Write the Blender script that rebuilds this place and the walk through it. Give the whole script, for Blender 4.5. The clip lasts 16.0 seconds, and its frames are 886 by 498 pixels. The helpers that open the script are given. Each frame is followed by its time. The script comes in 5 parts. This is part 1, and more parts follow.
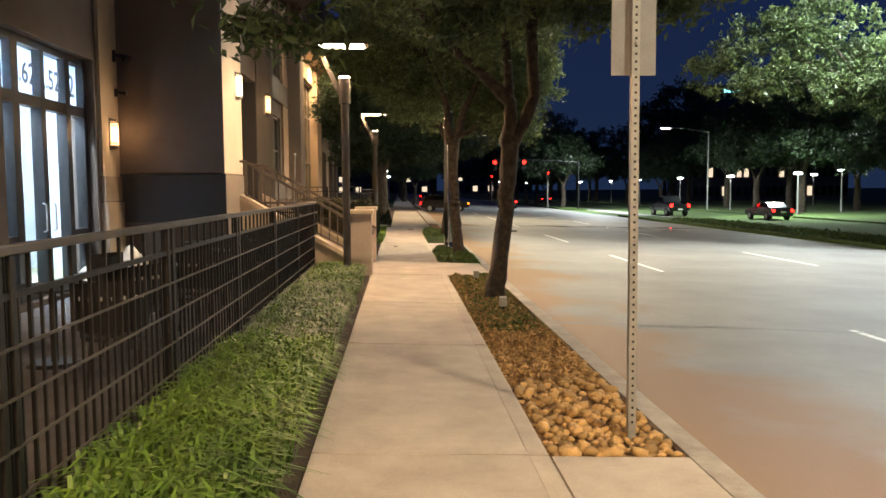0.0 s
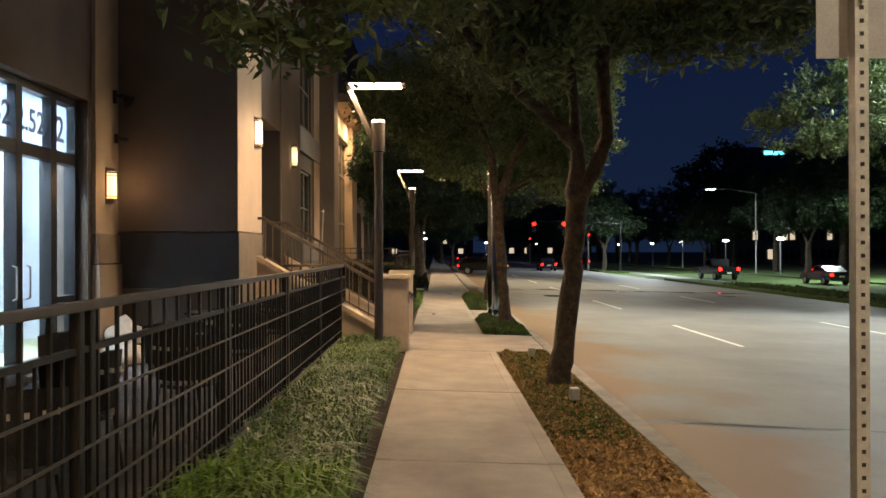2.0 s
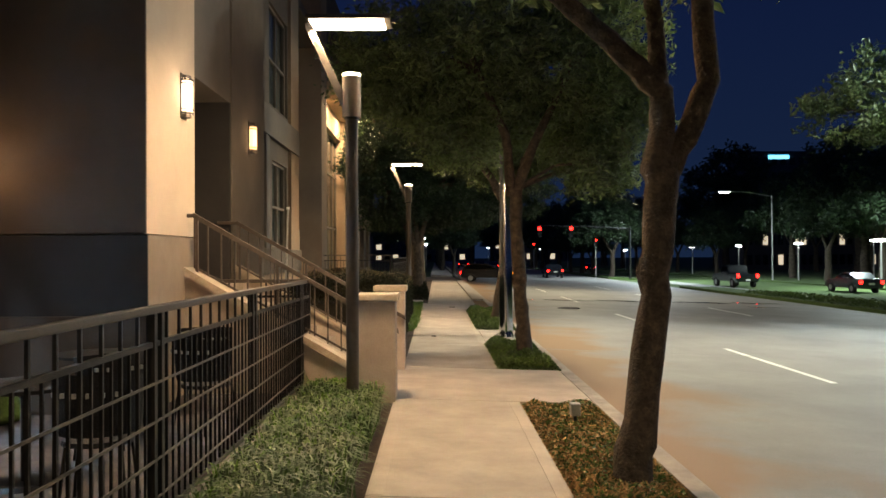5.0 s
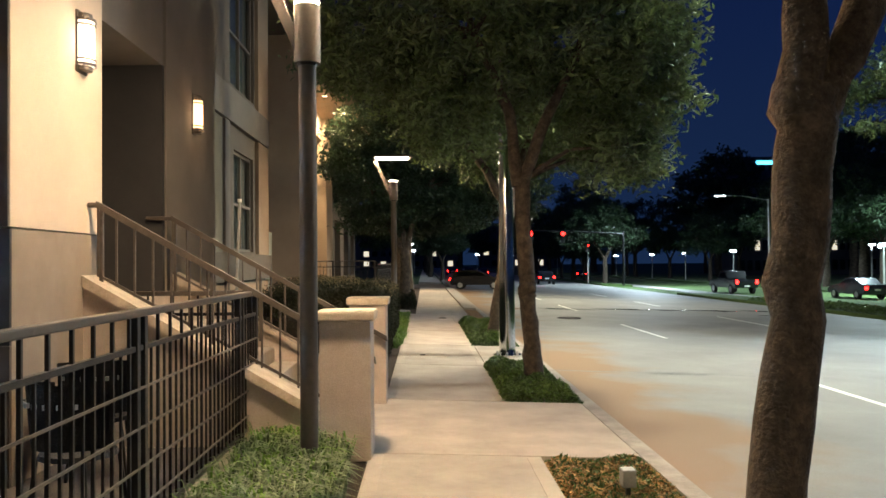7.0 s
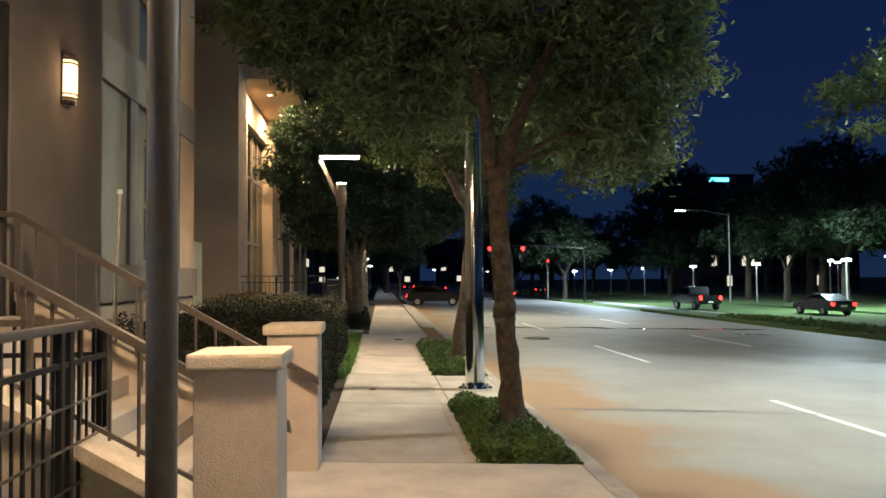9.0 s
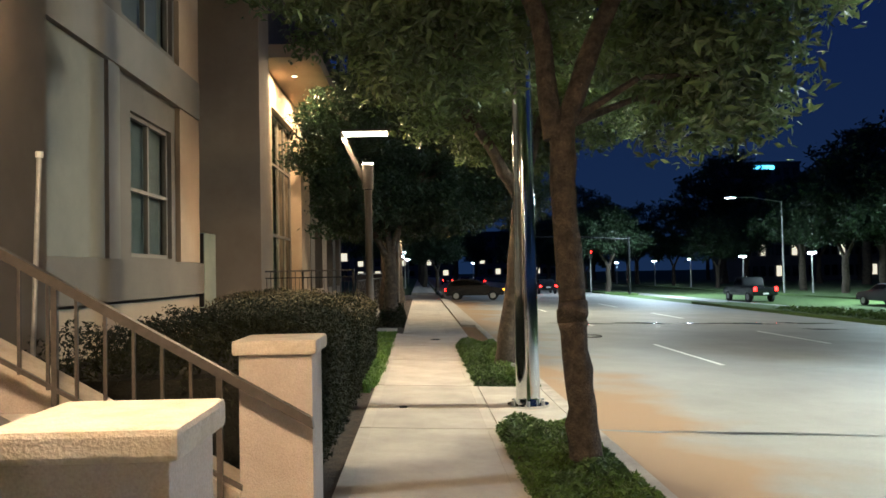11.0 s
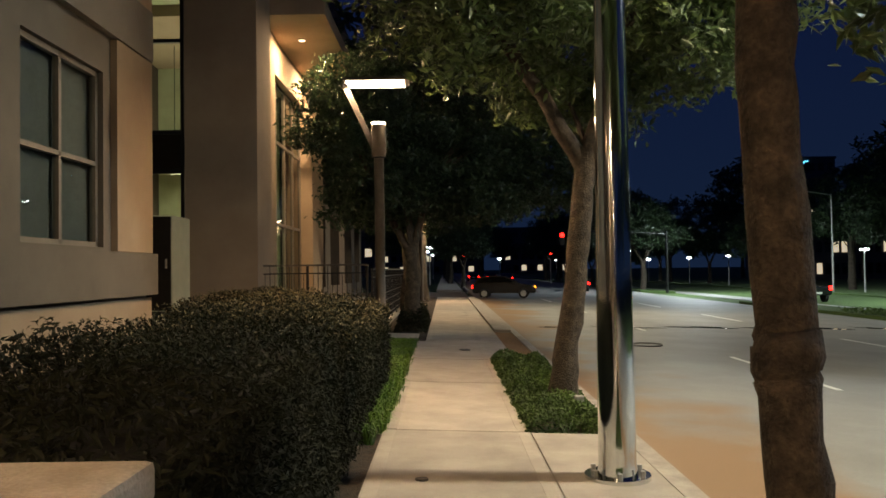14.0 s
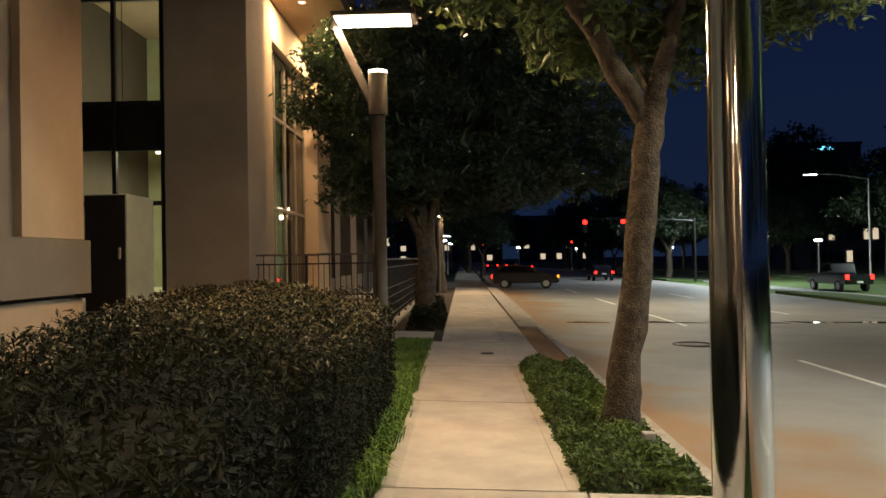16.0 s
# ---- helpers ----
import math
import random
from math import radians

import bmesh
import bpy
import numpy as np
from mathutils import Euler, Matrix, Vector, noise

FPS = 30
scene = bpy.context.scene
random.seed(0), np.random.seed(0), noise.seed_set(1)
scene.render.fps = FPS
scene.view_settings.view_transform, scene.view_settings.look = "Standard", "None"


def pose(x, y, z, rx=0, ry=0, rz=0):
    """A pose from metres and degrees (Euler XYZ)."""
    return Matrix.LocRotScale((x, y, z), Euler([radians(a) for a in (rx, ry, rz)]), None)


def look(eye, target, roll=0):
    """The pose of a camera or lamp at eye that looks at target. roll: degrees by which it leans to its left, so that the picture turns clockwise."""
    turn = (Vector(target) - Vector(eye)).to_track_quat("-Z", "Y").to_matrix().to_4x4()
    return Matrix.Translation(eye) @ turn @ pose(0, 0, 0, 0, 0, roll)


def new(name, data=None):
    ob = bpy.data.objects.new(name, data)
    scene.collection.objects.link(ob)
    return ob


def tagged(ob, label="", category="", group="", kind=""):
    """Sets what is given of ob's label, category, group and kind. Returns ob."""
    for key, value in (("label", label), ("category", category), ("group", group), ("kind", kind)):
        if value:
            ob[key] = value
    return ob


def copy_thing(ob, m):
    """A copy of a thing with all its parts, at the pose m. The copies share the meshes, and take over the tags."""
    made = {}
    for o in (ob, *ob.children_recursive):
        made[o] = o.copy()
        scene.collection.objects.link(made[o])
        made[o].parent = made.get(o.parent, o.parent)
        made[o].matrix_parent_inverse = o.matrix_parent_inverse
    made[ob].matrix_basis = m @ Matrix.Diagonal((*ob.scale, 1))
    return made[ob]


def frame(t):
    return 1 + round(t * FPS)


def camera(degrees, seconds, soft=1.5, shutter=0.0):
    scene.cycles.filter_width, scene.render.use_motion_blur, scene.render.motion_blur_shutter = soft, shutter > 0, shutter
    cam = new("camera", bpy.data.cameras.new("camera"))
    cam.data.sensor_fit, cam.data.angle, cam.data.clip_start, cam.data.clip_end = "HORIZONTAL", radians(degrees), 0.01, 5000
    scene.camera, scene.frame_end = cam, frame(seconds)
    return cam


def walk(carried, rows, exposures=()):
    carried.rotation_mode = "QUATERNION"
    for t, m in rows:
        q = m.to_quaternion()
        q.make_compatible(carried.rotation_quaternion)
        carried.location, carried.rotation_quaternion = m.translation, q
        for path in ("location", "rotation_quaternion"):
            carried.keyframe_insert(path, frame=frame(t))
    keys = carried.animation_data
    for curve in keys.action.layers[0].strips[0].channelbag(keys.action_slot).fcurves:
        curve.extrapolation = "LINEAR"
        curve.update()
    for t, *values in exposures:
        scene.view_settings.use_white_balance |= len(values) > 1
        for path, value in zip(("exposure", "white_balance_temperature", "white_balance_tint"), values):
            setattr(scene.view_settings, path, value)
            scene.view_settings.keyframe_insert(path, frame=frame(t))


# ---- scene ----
cam = camera(58.0, 16.0, soft=1.6)
PATH = [
    (0, (0.324, 3.047, 1.683), (0.432, 5.038, 1.534), -0.4),
    (0.5, (0.273, 3.558, 1.71), (0.297, 5.553, 1.57), -0.5),
    (1, (0.287, 4.086, 1.716), (0.307, 6.083, 1.622), -0.3),
    (1.5, (0.256, 4.716, 1.676), (0.275, 6.716, 1.636), -0.1),
    (2, (0.238, 5.31, 1.677), (0.258, 7.31, 1.683), -0.2),
    (2.5, (0.222, 6.027, 1.693), (0.245, 8.027, 1.712), -0.2),
    (3, (0.239, 6.679, 1.724), (0.26, 8.679, 1.744), -0.1),
    (3.5, (0.272, 7.343, 1.738), (0.292, 9.343, 1.756), 0.0),
    (4, (0.256, 8.032, 1.748), (0.276, 10.032, 1.767), 0.0),
    (6.5, (0.3, 11.002, 1.693), (0.311, 13.002, 1.718), -0.9),
    (7, (0.247, 11.767, 1.695), (0.294, 13.766, 1.732), -0.5),
    (7.5, (0.276, 12.449, 1.693), (0.409, 14.443, 1.753), -0.8),
    (8, (0.302, 13.112, 1.692), (0.448, 15.105, 1.757), -0.5),
    (8.5, (0.314, 13.723, 1.684), (0.476, 15.715, 1.761), -0.4),
    (11, (0.438, 16.554, 1.678), (0.497, 18.552, 1.738), -1.1),
    (11.5, (0.398, 17.109, 1.674), (0.444, 19.107, 1.752), -1.0),
    (12, (0.397, 17.731, 1.678), (0.443, 19.728, 1.76), -1.0),
    (12.5, (0.425, 18.353, 1.674), (0.442, 20.352, 1.739), -0.8),
    (13, (0.411, 18.99, 1.683), (0.415, 20.989, 1.737), -0.8),
    (13.5, (0.456, 19.623, 1.688), (0.454, 21.622, 1.741), -0.8),
    (14, (0.408, 20.252, 1.674), (0.404, 22.251, 1.725), -0.8),
    (14.5, (0.402, 20.883, 1.65), (0.4, 22.882, 1.703), -0.7),
    (15, (0.392, 21.482, 1.661), (0.388, 23.481, 1.704), -0.8),
    (15.5, (0.382, 22.094, 1.679), (0.396, 24.093, 1.734), -0.9),
    (16, (0.404, 22.759, 1.684), (0.354, 24.759, 1.708), -1.0),
]
EXPOSURES = [(0.0, 0.72, 6950, 16), (0.6, 0.52, 6900, 15), (1.5, 0.17, 6950, 16), (2.0, 0.17, 6900, 15), (4.0, 0.2, 6750, 14), (6.0, 0.5, 6300, 10), (7.0, 0.65, 6000, 9),
             (9.0, 0.6, 6000, 9), (11.0, 0.72, 5800, 7), (11.5, 0.2, 6300, 10), (12.5, 0.02, 6600, 12), (14.0, 0.02, 6700, 12), (16.0, 0.1, 6900, 14)]
walk(cam, [(t, look(eye, target, roll)) for t, eye, target, roll in PATH], EXPOSURES)

# ---------- light ----------
world = bpy.data.worlds.new("night_sky")
scene.world = world
world.use_nodes = True
wn = world.node_tree.nodes
wl = world.node_tree.links
bg = wn["Background"]
tc = wn.new("ShaderNodeTexCoord")
sep = wn.new("ShaderNodeSeparateXYZ")
ramp = wn.new("ShaderNodeValToRGB")
wl.new(tc.outputs["Generated"], sep.inputs[0])
wl.new(sep.outputs["Z"], ramp.inputs[0])
wl.new(ramp.outputs[0], bg.inputs[0])
ramp.color_ramp.elements[0].position = 0.0
ramp.color_ramp.elements[0].color = (0.007, 0.016, 0.042, 1)
ramp.color_ramp.elements[1].position = 0.45
ramp.color_ramp.elements[1].color = (0.0025, 0.006, 0.034, 1)
bg.inputs[1].default_value = 0.88

WARM = (1.0, 0.68, 0.37)
COOL = (1.0, 0.88, 0.60)


def area_light(name, m, watts, colour, sx, sy, spread=180):
    d = bpy.data.lights.new(name, "AREA")
    d.energy, d.color, d.shape, d.size, d.size_y = watts, colour, "RECTANGLE", sx, sy
    d.spread = radians(spread)
    ob = new(name, d)
    ob.matrix_world = m
    return ob


def point_light(name, p, watts, colour, r=0.06):
    d = bpy.data.lights.new(name, "POINT")
    d.energy, d.color, d.shadow_soft_size = watts, colour, r
    ob = new(name, d)
    ob.location = p
    return ob


SLOPE = math.tan(radians(2.0))


def gz(x):
    """Height of the paved ground: it falls gently from the building to the road and flattens out far off."""
    return -SLOPE * (max(-1.45, min(x, 24.0)) - 0.3)


ROAD_DROP = 0.14
LAMP_YS = (1.2, 18.05, 31.5, 62.0)
for ly in LAMP_YS:
    area_light("lamp_glow", pose(-0.54 if ly == 31.5 else -0.68, ly, gz(-0.66) + 4.2), {1.2: 640, 18.05: 275, 31.5: 205, 62.0: 260}[ly], WARM, 0.85, 0.3)
    point_light("lamp_top_glow", (-0.50 if ly == 31.5 else -0.66, ly, gz(-0.66) + 3.82), 40 if ly == 1.2 else 70, WARM, 0.09)
# street lights above the road; past the first two, added sources without poles
area_light("street_light_glow", pose(6.5, 27.0, 9.3), 1000, COOL, 0.7, 0.3, 165)
area_light("street_light_glow", pose(6.5, 1.2, 9.3), 1000, COOL, 0.7, 0.3, 135)
area_light("street_light_glow", pose(8.0, 56.0, 9.3), 1500, COOL, 0.7, 0.3)
area_light("street_light_glow", pose(17.5, 28.5, 10.5), 2600, (0.8, 0.95, 1.0), 0.7, 0.3)
area_light("street_light_glow", pose(23.0, 92.0, 8.5), 4200, (0.8, 0.95, 1.0), 0.7, 0.3)
area_light("street_light_glow", pose(34.0, 70.0, 7.5), 3200, (0.8, 1.0, 0.95), 0.7, 0.3)

# ---------- materials ----------


def mat(name, a, b=None, rough=0.8, metal=0.0, scale=6.0, fine=90.0, bump=0.15, fine_amount=0.25, spec=0.4, vary=0.0, island=False):
    m = bpy.data.materials.new(name)
    m.use_nodes = True
    n, l = m.node_tree.nodes, m.node_tree.links
    p = n["Principled BSDF"]
    b = b or tuple(c * 0.75 for c in a)
    t = n.new("ShaderNodeTexCoord")
    n1 = n.new("ShaderNodeTexNoise")
    n1.inputs["Scale"].default_value = scale
    n1.inputs["Detail"].default_value = 6
    n1.inputs["Roughness"].default_value = 0.65
    n2 = n.new("ShaderNodeTexNoise")
    n2.inputs["Scale"].default_value = fine
    n2.inputs["Detail"].default_value = 3
    l.new(t.outputs["Object"], n1.inputs["Vector"])
    l.new(t.outputs["Object"], n2.inputs["Vector"])
    r = n.new("ShaderNodeValToRGB")
    r.color_ramp.elements[0].position, r.color_ramp.elements[1].position = 0.35, 0.65
    r.color_ramp.elements[0].color = (*b, 1)
    r.color_ramp.elements[1].color = (*a, 1)
    l.new(n1.outputs["Fac"], r.inputs[0])
    mx = n.new("ShaderNodeMix")
    mx.data_type, mx.blend_type = "RGBA", "OVERLAY"
    mx.inputs["Factor"].default_value = fine_amount
    l.new(r.outputs[0], mx.inputs["A"])
    l.new(n2.outputs["Fac"], mx.inputs["B"])
    out = mx.outputs["Result"]
    if vary:
        if island:
            g = n.new("ShaderNodeNewGeometry")
            rnd = g.outputs["Random Per Island"]
        else:
            g = n.new("ShaderNodeObjectInfo")
            rnd = g.outputs["Random"]
        mr = n.new("ShaderNodeMapRange")
        mr.inputs["To Min"].default_value, mr.inputs["To Max"].default_value = 1 - vary, 1 + vary
        l.new(rnd, mr.inputs["Value"])
        hs = n.new("ShaderNodeHueSaturation")
        l.new(mr.outputs[0], hs.inputs["Value"])
        l.new(out, hs.inputs["Color"])
        out = hs.outputs[0]
    l.new(out, p.inputs["Base Color"])
    p.inputs["Roughness"].default_value = rough
    p.inputs["Metallic"].default_value = metal
    p.inputs["Specular IOR Level"].default_value = spec
    if bump:
        bp = n.new("ShaderNodeBump")
        bp.inputs["Strength"].default_value = bump
        bp.inputs["Distance"].default_value = 0.02
        l.new(n2.outputs["Fac"], bp.inputs["Height"])
        l.new(bp.outputs[0], p.inputs["Normal"])
    return m


def glow(name, colour, strength):
    m = bpy.data.materials.new(name)
    m.use_nodes = True
    p = m.node_tree.nodes["Principled BSDF"]
    p.inputs["Base Color"].default_value = (*colour, 1)
    p.inputs["Emission Color"].default_value = (*colour, 1)
    p.inputs["Emission Strength"].default_value = strength
    return m


def glass(name, colour=(0.85, 0.92, 0.92), rough=0.02):
    m = bpy.data.materials.new(name)
    m.use_nodes = True
    n, l = m.node_tree.nodes, m.node_tree.links
    n.remove(n["Principled BSDF"])
    tr = n.new("ShaderNodeBsdfTransparent")
    tr.inputs[0].default_value = (*colour, 1)
    gl = n.new("ShaderNodeBsdfGlossy")
    gl.inputs["Roughness"].default_value = rough
    f = n.new("ShaderNodeFresnel")
    f.inputs["IOR"].default_value = 1.5
    mx = n.new("ShaderNodeMixShader")
    l.new(f.outputs[0], mx.inputs[0])
    l.new(tr.outputs[0], mx.inputs[1])
    l.new(gl.outputs[0], mx.inputs[2])
    l.new(mx.outputs[0], n["Material Output"].inputs[0])
    return m


def leaf_mat(name, a, b, vary=0.45, rough=0.45):
    m = mat(name, a, b, rough=rough, scale=1.2, fine=25, bump=0, fine_amount=0.1, vary=vary, island=True, spec=0.5)
    n, l = m.node_tree.nodes, m.node_tree.links
    p = n["Principled BSDF"]
    tl = n.new("ShaderNodeBsdfTranslucent")
    src = p.inputs["Base Color"].links[0].from_socket
    l.new(src, tl.inputs[0])
    mx = n.new("ShaderNodeMixShader")
    mx.inputs[0].default_value = 0.3
    l.new(p.outputs[0], mx.inputs[1])
    l.new(tl.outputs[0], mx.inputs[2])
    l.new(mx.outputs[0], n["Material Output"].inputs[0])
    return m


M_CONC = mat("sidewalk_concrete", (0.44, 0.39, 0.33), (0.33, 0.29, 0.245), rough=0.85, scale=1.6, fine=120, bump=0.12, vary=0.08)
M_KERB = mat("kerb_concrete", (0.40, 0.36, 0.31), (0.26, 0.23, 0.2), rough=0.9, scale=3, fine=90, bump=0.25)
M_BED = mat("bed_soil", (0.07, 0.05, 0.035), (0.035, 0.026, 0.02), rough=1, scale=8, fine=60, bump=0.8)
M_DIRT = mat("leaf_litter", (0.30, 0.17, 0.07), (0.14, 0.08, 0.04), rough=1, scale=14, fine=80, bump=0.9)
M_STUCCO = mat("taupe_stucco", (0.40, 0.335, 0.265), (0.33, 0.275, 0.215), rough=0.9, scale=1.1, fine=160, bump=0.35)
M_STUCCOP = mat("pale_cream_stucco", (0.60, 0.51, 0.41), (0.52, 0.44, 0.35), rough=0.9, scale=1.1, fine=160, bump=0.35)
M_PANEL = mat("pale_grey_stucco", (0.20, 0.19, 0.155), (0.16, 0.15, 0.122), rough=0.9, scale=1.3, fine=150, bump=0.3)
M_STUCCO2 = mat("tan_stucco", (0.33, 0.25, 0.175), (0.28, 0.205, 0.14), rough=0.9, scale=0.9, fine=160, bump=0.35)
M_GREYSTUC = mat("grey_stucco", (0.20, 0.178, 0.152), (0.155, 0.138, 0.118), rough=0.9, scale=1.0, fine=160, bump=0.35)
M_BAY = mat("brown_grey_stucco", (0.145, 0.122, 0.10), (0.11, 0.094, 0.077), rough=0.9, scale=1.0, fine=160, bump=0.35)
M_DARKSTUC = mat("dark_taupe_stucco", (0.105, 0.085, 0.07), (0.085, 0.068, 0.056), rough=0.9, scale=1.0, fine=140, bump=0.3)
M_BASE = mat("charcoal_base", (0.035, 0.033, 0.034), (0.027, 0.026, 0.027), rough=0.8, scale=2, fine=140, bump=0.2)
M_BASE2 = mat("brown_base", (0.28, 0.235, 0.19), (0.23, 0.19, 0.15), rough=0.85, scale=2, fine=140, bump=0.25)
M_PIL = mat("pillar_stucco", (0.47, 0.40, 0.345), (0.40, 0.335, 0.285), rough=0.9, scale=2.5, fine=120, bump=0.4)
M_CAP = mat("cream_coping", (0.54, 0.47, 0.385), (0.38, 0.32, 0.245), rough=0.8, scale=5, fine=90, bump=0.3)
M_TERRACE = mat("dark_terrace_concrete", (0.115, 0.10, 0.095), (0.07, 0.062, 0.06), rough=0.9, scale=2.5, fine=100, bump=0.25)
M_BLACK = mat("black_iron", (0.02, 0.018, 0.017), (0.013, 0.012, 0.012), rough=0.45, metal=0.3, scale=20, fine=200, bump=0.1)
M_RAIL = mat("brown_metal_paint", (0.105, 0.088, 0.077), (0.08, 0.068, 0.058), rough=0.4, metal=0.4, scale=20, fine=200, bump=0.08)
M_LAMPPOST = mat("bronze_grey_paint", (0.10, 0.086, 0.077), (0.08, 0.07, 0.062), rough=0.5, metal=0.2, scale=15, fine=200, bump=0.05)
M_GALV = mat("galvanised_steel", (0.42, 0.42, 0.40), (0.33, 0.33, 0.32), rough=0.5, metal=0.6, scale=25, fine=150, bump=0.1)
M_SIGNBACK = mat("aluminium_sign_back", (0.30, 0.30, 0.30), (0.25, 0.25, 0.26), rough=0.5, metal=0.5, scale=8, fine=100, bump=0.05)
M_CHROME = mat("polished_steel", (0.72, 0.74, 0.74), (0.66, 0.68, 0.68), rough=0.09, metal=1.0, scale=2, fine=30, bump=0.015, fine_amount=0.05)
M_PAINT = mat("road_paint", (0.82, 0.82, 0.78), (0.62, 0.62, 0.58), rough=0.55, scale=12, fine=120, bump=0.1)
M_TAR = mat("tar_seal", (0.03, 0.03, 0.03), (0.02, 0.02, 0.02), rough=0.35, scale=10, fine=80, bump=0.2)
M_WATER = mat("puddle_water", (0.03, 0.03, 0.028), (0.02, 0.02, 0.02), rough=0.04, scale=2, fine=10, bump=0.03, spec=0.6)
M_IRON = mat("cast_iron", (0.06, 0.055, 0.05), (0.03, 0.03, 0.03), rough=0.6, metal=0.6, scale=20, fine=90, bump=0.4)
M_BARK = mat("oak_bark", (0.088, 0.066, 0.048), (0.028, 0.022, 0.016), rough=0.95, scale=9, fine=45, bump=1.0, fine_amount=0.6)
M_LEAF = leaf_mat("oak_leaf", (0.115, 0.16, 0.055), (0.06, 0.095, 0.036))
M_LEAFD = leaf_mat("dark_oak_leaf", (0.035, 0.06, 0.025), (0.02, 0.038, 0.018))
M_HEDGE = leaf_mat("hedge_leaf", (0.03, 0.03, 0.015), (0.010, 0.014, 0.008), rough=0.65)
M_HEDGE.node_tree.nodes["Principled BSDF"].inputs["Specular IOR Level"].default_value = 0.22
M_HEDGE_INSIDE = mat("shaded_hedge_inside", (0.016, 0.014, 0.009), (0.008, 0.008, 0.005), rough=1, scale=9, fine=50, bump=0.8)
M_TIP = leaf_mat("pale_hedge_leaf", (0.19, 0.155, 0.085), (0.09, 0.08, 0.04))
M_COVER = leaf_mat("groundcover_leaf", (0.095, 0.15, 0.028), (0.045, 0.08, 0.02))
M_GRASS = leaf_mat("liriope_blade", (0.15, 0.25, 0.035), (0.06, 0.13, 0.022))
M_GRASSV = leaf_mat("variegated_blade", (0.22, 0.26, 0.16), (0.07, 0.12, 0.04))
M_LAWN = mat("lawn", (0.07, 0.12, 0.03), (0.045, 0.075, 0.02), rough=1, scale=4, fine=60, bump=0.9)
M_ROCK = mat("river_rock", (0.50, 0.32, 0.13), (0.32, 0.19, 0.08), rough=0.75, scale=9, fine=60, bump=0.3, vary=0.4)
M_ROCKI = mat("small_river_rock", (0.46, 0.29, 0.12), (0.25, 0.15, 0.07), rough=0.8, scale=9, fine=60, bump=0.3, vary=0.45, island=True)
M_FRAME = mat("black_window_frame", (0.02, 0.02, 0.021), (0.015, 0.015, 0.016), rough=0.4, metal=0.3, scale=10, fine=100, bump=0.03)
M_WFRAME = mat("bronze_window_frame", (0.17, 0.145, 0.115), (0.14, 0.12, 0.1), rough=0.5, scale=10, fine=100, bump=0.03)
M_GLASS = glass("window_glass")
M_DGLASS = glass("tinted_glass", (0.35, 0.42, 0.4))
M_BLIND = mat("window_blind", (0.13, 0.125, 0.11), (0.11, 0.105, 0.09), rough=0.8, scale=3, fine=40, bump=0.1)
M_ROOM = mat("white_interior_wall", (0.72, 0.78, 0.86), (0.6, 0.68, 0.8), rough=0.8, scale=1.5, fine=60, bump=0.05)
M_LOBBY = mat("lobby_wall", (0.42, 0.43, 0.28), (0.33, 0.34, 0.22), rough=0.8, scale=1.5, fine=60, bump=0.05)
M_CABINET = mat("grey_green_paint", (0.33, 0.38, 0.33), (0.28, 0.33, 0.28), rough=0.55, scale=3, fine=90, bump=0.05)
M_BAG = mat("cream_sack_cloth", (0.62, 0.55, 0.45), (0.45, 0.38, 0.3), rough=0.9, scale=6, fine=60, bump=0.6)
M_DARKCLOTH = mat("black_cover_cloth", (0.018, 0.018, 0.02), (0.012, 0.012, 0.013), rough=0.6, scale=6, fine=60, bump=0.4)
M_FILM = leaf_mat("frosted_film", (0.75, 0.8, 0.88), (0.7, 0.76, 0.86), vary=0.02, rough=0.6)
M_FILM.node_tree.nodes["Mix Shader"].inputs[0].default_value = 0.75
M_INK = mat("grey_vinyl_lettering", (0.12, 0.13, 0.15), (0.10, 0.11, 0.13), rough=0.5, scale=8, fine=60, bump=0)
M_CARBLACK = mat("black_car_paint", (0.012, 0.013, 0.016), (0.010, 0.011, 0.013), rough=0.15, metal=0.2, scale=3, fine=40, bump=0, spec=0.6)
M_CARBLUE = mat("dark_grey_car_paint", (0.05, 0.06, 0.075), (0.045, 0.053, 0.066), rough=0.2, metal=0.4, scale=3, fine=40, bump=0, spec=0.6)
M_TYRE = mat("tyre_rubber", (0.02, 0.02, 0.02), (0.014, 0.014, 0.014), rough=0.9, scale=10, fine=80, bump=0.2)
M_TOWER = mat("tower_concrete", (0.10, 0.10, 0.11), (0.08, 0.08, 0.09), rough=0.9, scale=0.2, fine=8, bump=0)
M_SCONCE = glow("sconce_amber", (1.0, 0.62, 0.28), 2.2)
M_SCONCE2 = glow("sconce_warm_white", (1.0, 0.80, 0.55), 3.5)
M_LED = glow("led_panel", (1.0, 0.84, 0.62), 14.0)
M_WHITE_L = glow("white_lamp", (0.85, 0.97, 1.0), 60.0)
M_RED_L = glow("red_lamp", (1.0, 0.012, 0.008), 9.0)
M_AMBER_L = glow("amber_lamp", (1.0, 0.28, 0.015), 3.5)
M_BLUE_L = glow("cyan_sign_light", (0.12, 0.65, 1.0), 3.0)
M_WIN_L = glow("far_window_light", (1.0, 0.85, 0.6), 0.6)
M_TUBE = glow("ceiling_tube", (1.0, 0.95, 0.6), 2.5)


